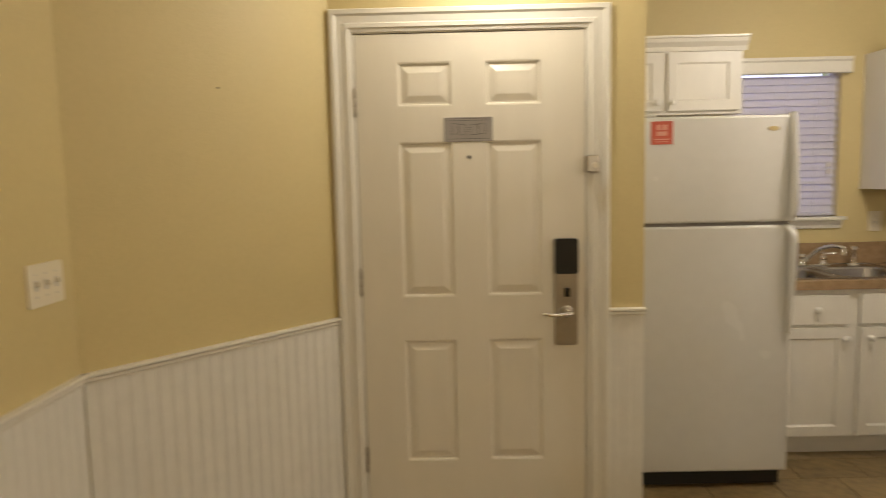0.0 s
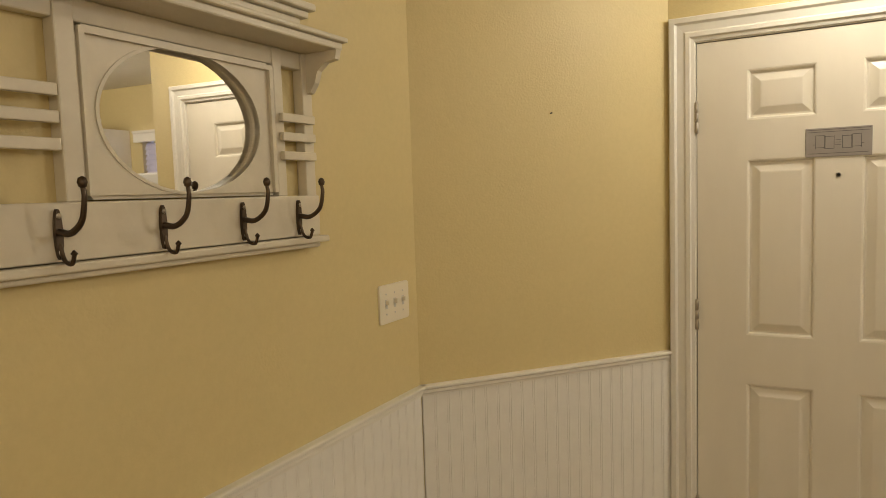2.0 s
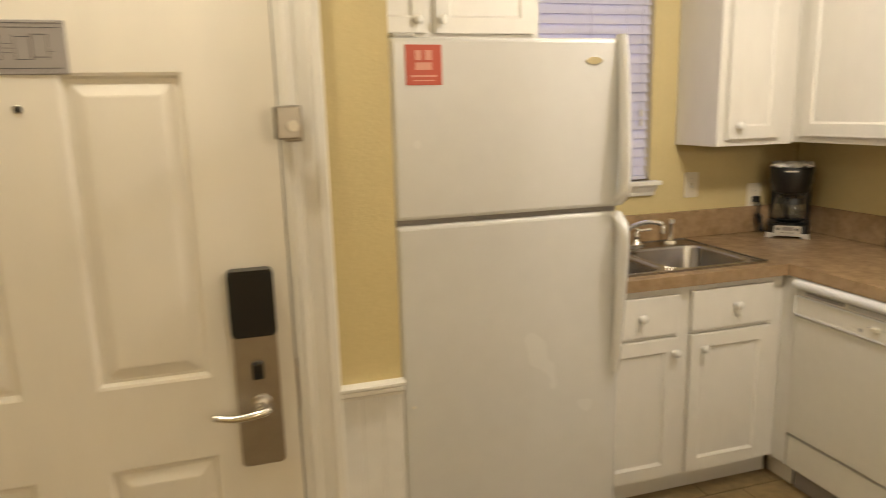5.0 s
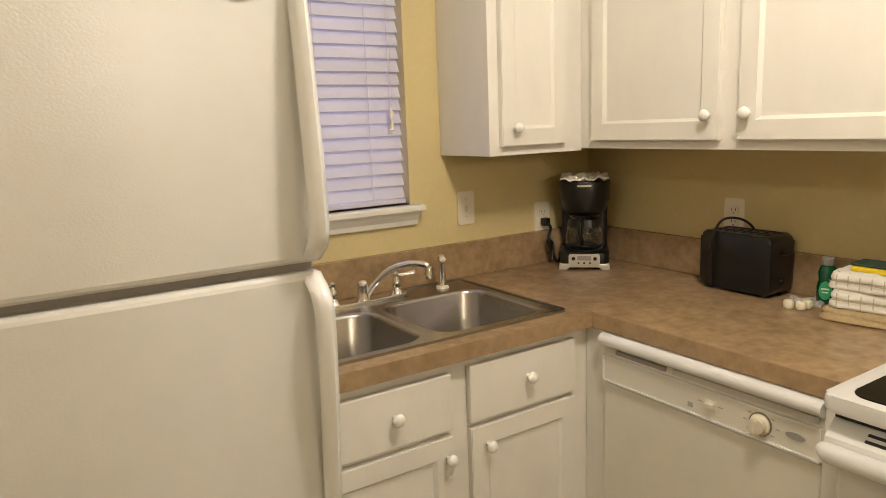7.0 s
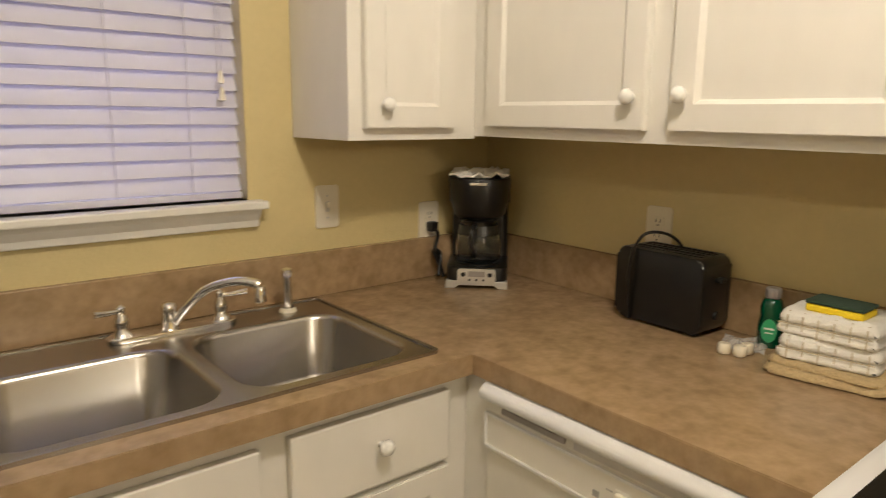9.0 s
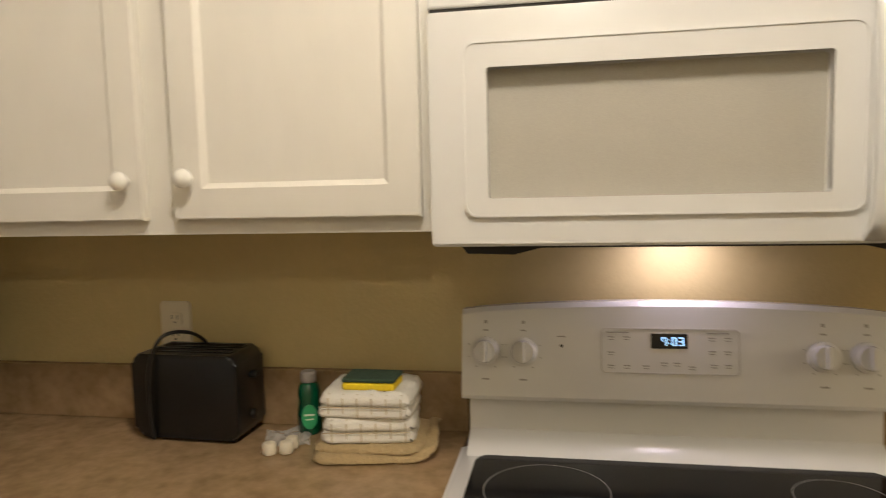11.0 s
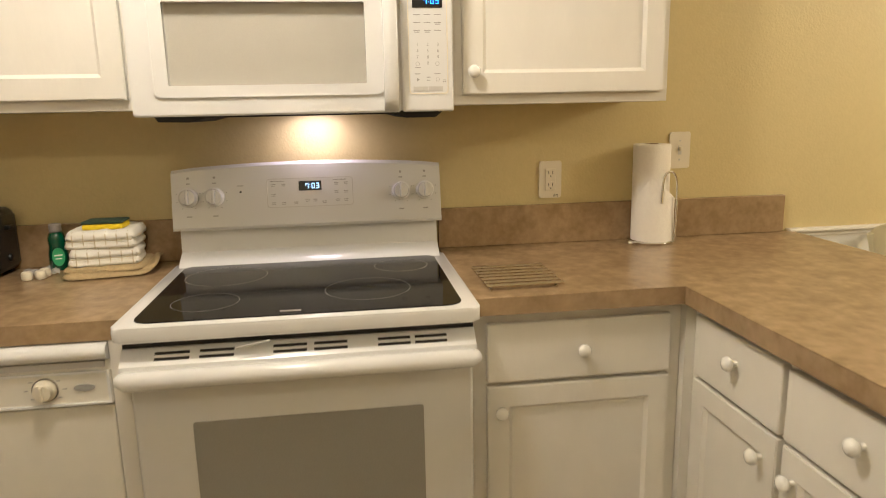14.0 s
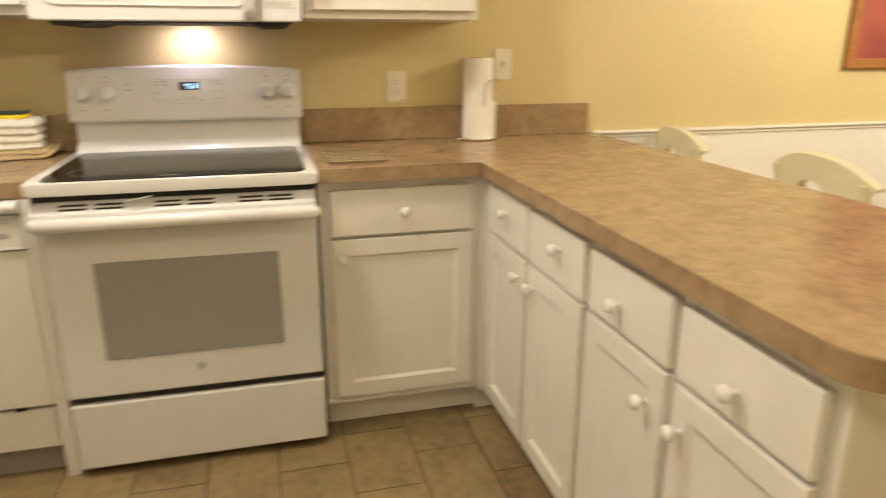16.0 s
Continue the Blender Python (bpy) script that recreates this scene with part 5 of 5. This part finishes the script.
part("cord", tube(curve_points([(0.050, -0.004, 0.006), (0.047, -0.010, 0.08), (0.052, -0.010, 0.17), (0.075, 0.006, 0.232), (0.105, 0.05, 0.236), (0.120, 0.10, 0.205), (0.122, 0.128, 0.150)]), 0.0042, 8), BLACK, toast, "black power cord", 50)

bot = thing("dish_soap", "small green dish soap bottle with grey cap", "soap bottle", 2.855, 2.890, CT)
part("bottle", merge(lathe([(0.022, 0.0), (0.025, 0.006), (0.0255, 0.045), (0.0215, 0.068), (0.0235, 0.088), (0.019, 0.105), (0.012, 0.110), (0.001, 0.110)], 24)), GREEN, bot, smooth=50)
part("cap", lathe([(0.0150, 0.109), (0.0165, 0.112), (0.0165, 0.128), (0.014, 0.132), (0.001, 0.132)], 18), SIGN, bot)
part("label", prism(oval(0, 0.040, 0.016, 0.026, 24), -0.0262, -0.018), GREENLABEL, bot, "oval green label").matrix_basis = pose(0, 0, 0, 0, 0, -70)
part("label_print", box((-0.010, 0.010, -0.0268, -0.0262, 0.043, 0.047), (-0.008, 0.008, -0.0268, -0.0262, 0.034, 0.037)), PAPER, bot).matrix_basis = pose(0, 0, 0, 0, 0, -70)


def pad(w, d, h, r, seed, folds=0.003):
    """A soft cloth slab with rounded corners and an uneven top."""
    bm, nx, ny = bmesh.new(), 22, 16
    def soft(u):
        return 1 - max(0, abs(u) - 0.86) ** 2 / 0.0196 * 0.55
    def spot(i, j, up):
        u, v = 2 * i / nx - 1, 2 * j / ny - 1
        k = 1 - 0.09 * (abs(u) * abs(v)) ** 6
        x, y = u * w / 2 * k, v * d / 2 * k
        n = folds * noise.noise((x * 40 + seed, y * 40, seed))
        return (x + n, y + n, (h * soft(u) * soft(v) + n * 1.5) if up else max(0.0005, 0.3 * h * (2 - soft(u) - soft(v))))
    g = [[[bm.verts.new(spot(i, j, up)) for j in range(ny + 1)] for i in range(nx + 1)] for up in (0, 1)]
    for i in range(nx):
        for j in range(ny):
            for s in (0, 1):
                bm.faces.new((g[s][i][j], g[s][i + 1][j], g[s][i + 1][j + 1], g[s][i][j + 1]))
    for i in range(nx):
        for j in (0, ny):
            bm.faces.new((g[0][i][j], g[0][i + 1][j], g[1][i + 1][j], g[1][i][j]))
    for j in range(ny):
        for i in (0, nx):
            bm.faces.new((g[0][i][j], g[0][i][j + 1], g[1][i][j + 1], g[1][i][j]))
    return bm


def cloth(name, label, category, x, y, z, rz, w, d, layers, mat, seed, group=""):
    t = thing(name, label, category, x, y, z, rz, group)
    zz = 0
    for n, h in enumerate(layers):
        o = part("fold", pad(w - 0.004 * (n % 2), d - 0.004 * n, h * 1.15, 0.02, seed + n), mat, t, smooth=70)
        o.location = (0.002 * (n % 2), 0, zz)
        zz += h
    return t, zz


TY, TX, TR = 2.732, 2.800, -84
mat1, z1 = cloth("pot_holder", "tan quilted cotton pot holder with a loop", "pot holder", TX - 0.005, TY - 0.008, CT, TR + 4, 0.240, 0.190, (0.015,), KHAKI, 1, "pot holders")
for v in mat1.children[0].data.vertices:
    v.co.z += 9 * max(0, v.co.x - 0.07) ** 2
part("loop", tube(curve_points([(0.105, 0.082, 0.018), (0.140, 0.098, 0.036), (0.152, 0.086, 0.040), (0.112, 0.074, 0.020)]), 0.004, 8), KHAKI, mat1)
mat2, z2 = cloth("pot_holder", "tan quilted cotton pot holder under the towels", "pot holder", TX, TY, CT + z1, TR - 3, 0.212, 0.178, (0.013,), KHAKI, 5, "pot holders")
z = CT + z1 + z2
for n, (dx, rot) in enumerate(((0.0, 2), (0.004, -4))):
    tw, hh = cloth("kitchen_towel", "folded white terry kitchen towel with thin brown checks", "towel", TX + dx, TY + 0.006, z, TR + rot, 0.185, 0.150, (0.022, 0.024), TERRY, 9 + 3 * n, "folded towels")
    ls = []
    for u in (-0.066, -0.038, -0.010, 0.018, 0.046, 0.074):
        ls.append((u - 0.0012, u + 0.0012, -0.0748, -0.0735, 0.003, hh - 0.005))
        ls.append((u - 0.0012, u + 0.0012, -0.068, 0.066, hh + 0.0002, hh + 0.0012))
    ls.append((-0.084, 0.084, -0.0750, -0.0738, hh * 0.5 - 0.001, hh * 0.5 + 0.0012))
    ls += [(-0.080, 0.080, v, v + 0.0022, hh + 0.0002, hh + 0.0012) for v in (-0.055, -0.02, 0.015, 0.05)]
    part("woven_stripes", box(*ls), STRIPE, tw, "thin brown woven check lines")
    z += hh + 0.001
sp = thing("sponge", "yellow sponge with dark green scourer in a wrapper", "sponge", TX - 0.012, TY - 0.002, z + 0.0025, TR - 6)
part("foam", box((-0.052, 0.052, -0.036, 0.036, 0.0, 0.015), bevel=0.004), SPONGE, sp)
part("scourer", box((-0.053, 0.053, -0.037, 0.037, 0.0155, 0.023), bevel=0.003), SCRUB, sp)
tray = thing("soap_pods", "small white pods in a torn clear wrapper", "pods", 2.765, 2.915, CT, -70)
for px, py in ((-0.022, -0.030), (0.010, -0.032), (0.020, -0.008)):
    part("pod", lathe([(0.012, 0.0), (0.014, 0.004), (0.0135, 0.018), (0.011, 0.022), (0.001, 0.023)], 16, "z", (px, py, 0.001)), PLASTIC, tray, smooth=50)
wr = bmesh.new()
wg = [[wr.verts.new((-0.035 + 0.09 * i / 8, -0.02 + 0.10 * j / 8, 0.004 + 0.022 * abs(noise.noise((i * 0.9, j * 0.9, 7.7))))) for j in range(9)] for i in range(9)]
for i in range(8):
    for j in range(8):
        wr.faces.new((wg[i][j], wg[i + 1][j], wg[i + 1][j + 1], wg[i][j + 1]))
part("wrapper", wr, WRAP, tray, "crinkled clear wrapper").visible_shadow = False

trivet = thing("trivet", "folding steel rod trivet lying on the counter", "trivet", 2.455, 1.655, CT, -90)
for k in range(7):
    y = -0.095 + 0.032 * k
    part("rod", merge(tube([(-0.095, y, 0.010), (0.095, y, 0.010)], 0.0036, 8), tube([(-0.095, y + 0.009, 0.010), (0.095, y + 0.009, 0.010)], 0.0036, 8)), RODS, trivet, smooth=50)
for s in (-1, 1):
    part("cross_bar", tube([(s * 0.080 - 0.006, -0.105, 0.0035), (s * 0.080 + 0.006, 0.115, 0.0035)], 0.0034, 8), RODS, trivet)

hold = thing("paper_towel_holder", "chrome wire paper towel holder", "towel holder", 2.838, 1.125, CT)
part("base_ring", tube([(0.07 * math.cos(a), 0.07 * math.sin(a), 0.005) for a in [k * math.pi / 16 for k in range(33)]], 0.004, 8), CHROME, hold, smooth=50)
part("upright", tube([(0, 0, 0.005), (0, 0, 0.305)], 0.004, 8), CHROME, hold)
part("tear_arm", tube(curve_points([(-0.050, -0.062, 0.005), (-0.058, -0.060, 0.10), (-0.058, -0.058, 0.19), (-0.061, -0.048, 0.218), (-0.066, -0.032, 0.226), (-0.068, -0.016, 0.218), (-0.068, -0.008, 0.19), (-0.068, -0.006, 0.13)]), 0.0035, 8), CHROME, hold, smooth=50)
part("foot", merge(tube([(-0.04, 0.055, 0.006), (-0.072, 0.092, 0.012)], 0.004, 8), lathe([(0.001, -0.009), (0.007, -0.005), (0.009, 0), (0.007, 0.005), (0.001, 0.009)], 12, "z", (-0.075, 0.095, 0.012))), CHROME, hold, smooth=50)
roll = thing("paper_towel_roll", "white paper towel roll with a loose folded corner", "paper towels", 2.838, 1.125, CT + 0.012)
part("roll", lathe([(0.020, 0.0), (0.055, 0.0), (0.0565, 0.004), (0.0565, 0.292), (0.055, 0.295), (0.020, 0.295)], 40), PAPER, roll, smooth=40)
part("core", ringed(oval(0, 0, 0.0205, 0.0205, 24), oval(0, 0, 0.018, 0.018, 24), 0.002, 0.2965, "z"), CARD, roll)
part("core_hole", lathe([(0.018, 0.2952), (0.001, 0.2954)], 20), DARK, roll)
sh = bmesh.new()
cols_ = []
for i in range(15):
    a = radians(84 + 148 * i / 14)
    r = 0.0585 + 0.016 * (i / 14) ** 3
    hi = 0.10 + 0.095 * i / 7 if i <= 7 else 0.195 - 0.065 * (i - 7) / 7
    cols_.append([sh.verts.new((r * math.cos(a), r * math.sin(a), h)) for h in (-0.002 - 0.006 * i / 14, 0.06, hi)])
for a, b in zip(cols_, cols_[1:]):
    for k in range(2):
        sh.faces.new((a[k], a[k + 1], b[k + 1], b[k]))
ret = bmesh.ops.extrude_face_region(sh, geom=sh.faces[:])
bmesh.ops.translate(sh, verts=[v for v in ret["geom"] if isinstance(v, bmesh.types.BMVert)], vec=(-0.0008, 0, 0))
part("loose_sheet", sh, PAPER, roll, smooth=60)

# ---- dining side ----
pic = thing("framed_picture", "dark red print in a honey oak frame", "picture", WX, -0.635, 1.165, -90)
part("frame", merge(box((0, 0.045, -0.025, 0, 0, 0.75), (0.555, 0.60, -0.025, 0, 0, 0.75), (0.045, 0.555, -0.025, 0, 0, 0.045), (0.045, 0.555, -0.025, 0, 0.705, 0.75), bevel=0.005)), WOOD, pic)
part("print", box((0.045, 0.555, -0.012, -0.002, 0.045, 0.705)), PRINT, pic)


def dining_chair():
    t = thing("dining_chair", "cream painted wooden dining chair behind the peninsula", "chair", 0, 0, 0, 0, "dining chairs")
    part("seat", prism(rounded(-0.21, 0.21, -0.42, 0.0, 0.05), 0.43, 0.465, "z", 0.008), CREAM, t)
    for sx in (-1, 1):
        part("back_post", tube(curve_points([(sx * 0.185, -0.01, 0.0), (sx * 0.185, 0.0, 0.45), (sx * 0.185, 0.035, 0.72), (sx * 0.190, 0.075, 0.900)]), 0.018, 10), CREAM, t, smooth=50)
        part("front_leg", tube([(sx * 0.175, -0.385, 0.0), (sx * 0.175, -0.385, 0.43)], [0.014, 0.020], 10), CREAM, t, smooth=50)
        part("spindle", tube(curve_points([(sx * 0.075, 0.0, 0.465), (sx * 0.075, 0.03, 0.70), (sx * 0.080, 0.062, 0.885)]), 0.010, 8), CREAM, t, smooth=50)
    n, bm, rows = 24, bmesh.new(), []
    for i in range(n + 1):
        u = 2 * i / n - 1
        x = 0.225 * u
        up = 0.960 - 0.062 * abs(u) ** 2.4
        lo = 0.868 + 0.030 * math.cos(u * math.pi * 2.0) - 0.012 * abs(u) - 0.02 * (1 - abs(u)) ** 3
        yy = 0.085 - 0.030 * u * u
        rows.append([bm.verts.new(p) for p in ((x, yy - 0.012, lo), (x, yy - 0.012, up), (x, yy + 0.012, up - 0.006), (x, yy + 0.012, lo))])
    for a, b in zip(rows, rows[1:]):
        for k in range(4):
            bm.faces.new((a[k], a[(k + 1) % 4], b[(k + 1) % 4], b[k]))
    bm.faces.new(rows[0]), bm.faces.new(rows[-1])
    part("crest_rail", bm, CREAM, t, "curved cream crest rail with a cut-out underside", 40)
    return t


chair = dining_chair()
chair.matrix_basis = pose(1.93, 0.26, 0, 0, 0, -6)
copy_thing(chair, pose(2.66, 0.27, 0, 0, 0, -9))

# ---- floor tiles, last ----
TW, TL = 0.2145, 0.325
tile0, near, rest = None, 0, []
for i in range(-25, 13):
    y0 = 1.320 + TW * i
    for j in range(-12, 4):
        x0 = 2.155 + TL * j + (TL / 2 if i % 2 else 0)
        xa, xb, ya, yb = max(x0, MX), min(x0 + TL, WX), max(y0, SOUTH), min(y0 + TW, WY)
        if xb - xa < 0.01 or yb - ya < 0.01:
            continue
        if 0.9 < y0 < 3.3 and -0.2 < x0 < 2.5:
            if tile0 is None:
                tile0 = part("tile", box((0.002, TL - 0.002, 0.002, TW - 0.002, -0.004, 0.0), bevel=0.0015, seg=1), TILE, floor)
                tile0.matrix_basis = pose(x0, y0, 0)
            else:
                again(tile0, pose(x0, y0, random.uniform(-0.0006, 0.0004)), floor)
        else:
            rest.append((xa + 0.002, xb - 0.002, ya + 0.002, yb - 0.002, -0.004, 0.0))
tagged(part("far_tiles", box(*rest), TILE, floor), "brown floor tiles", kind="stuff")
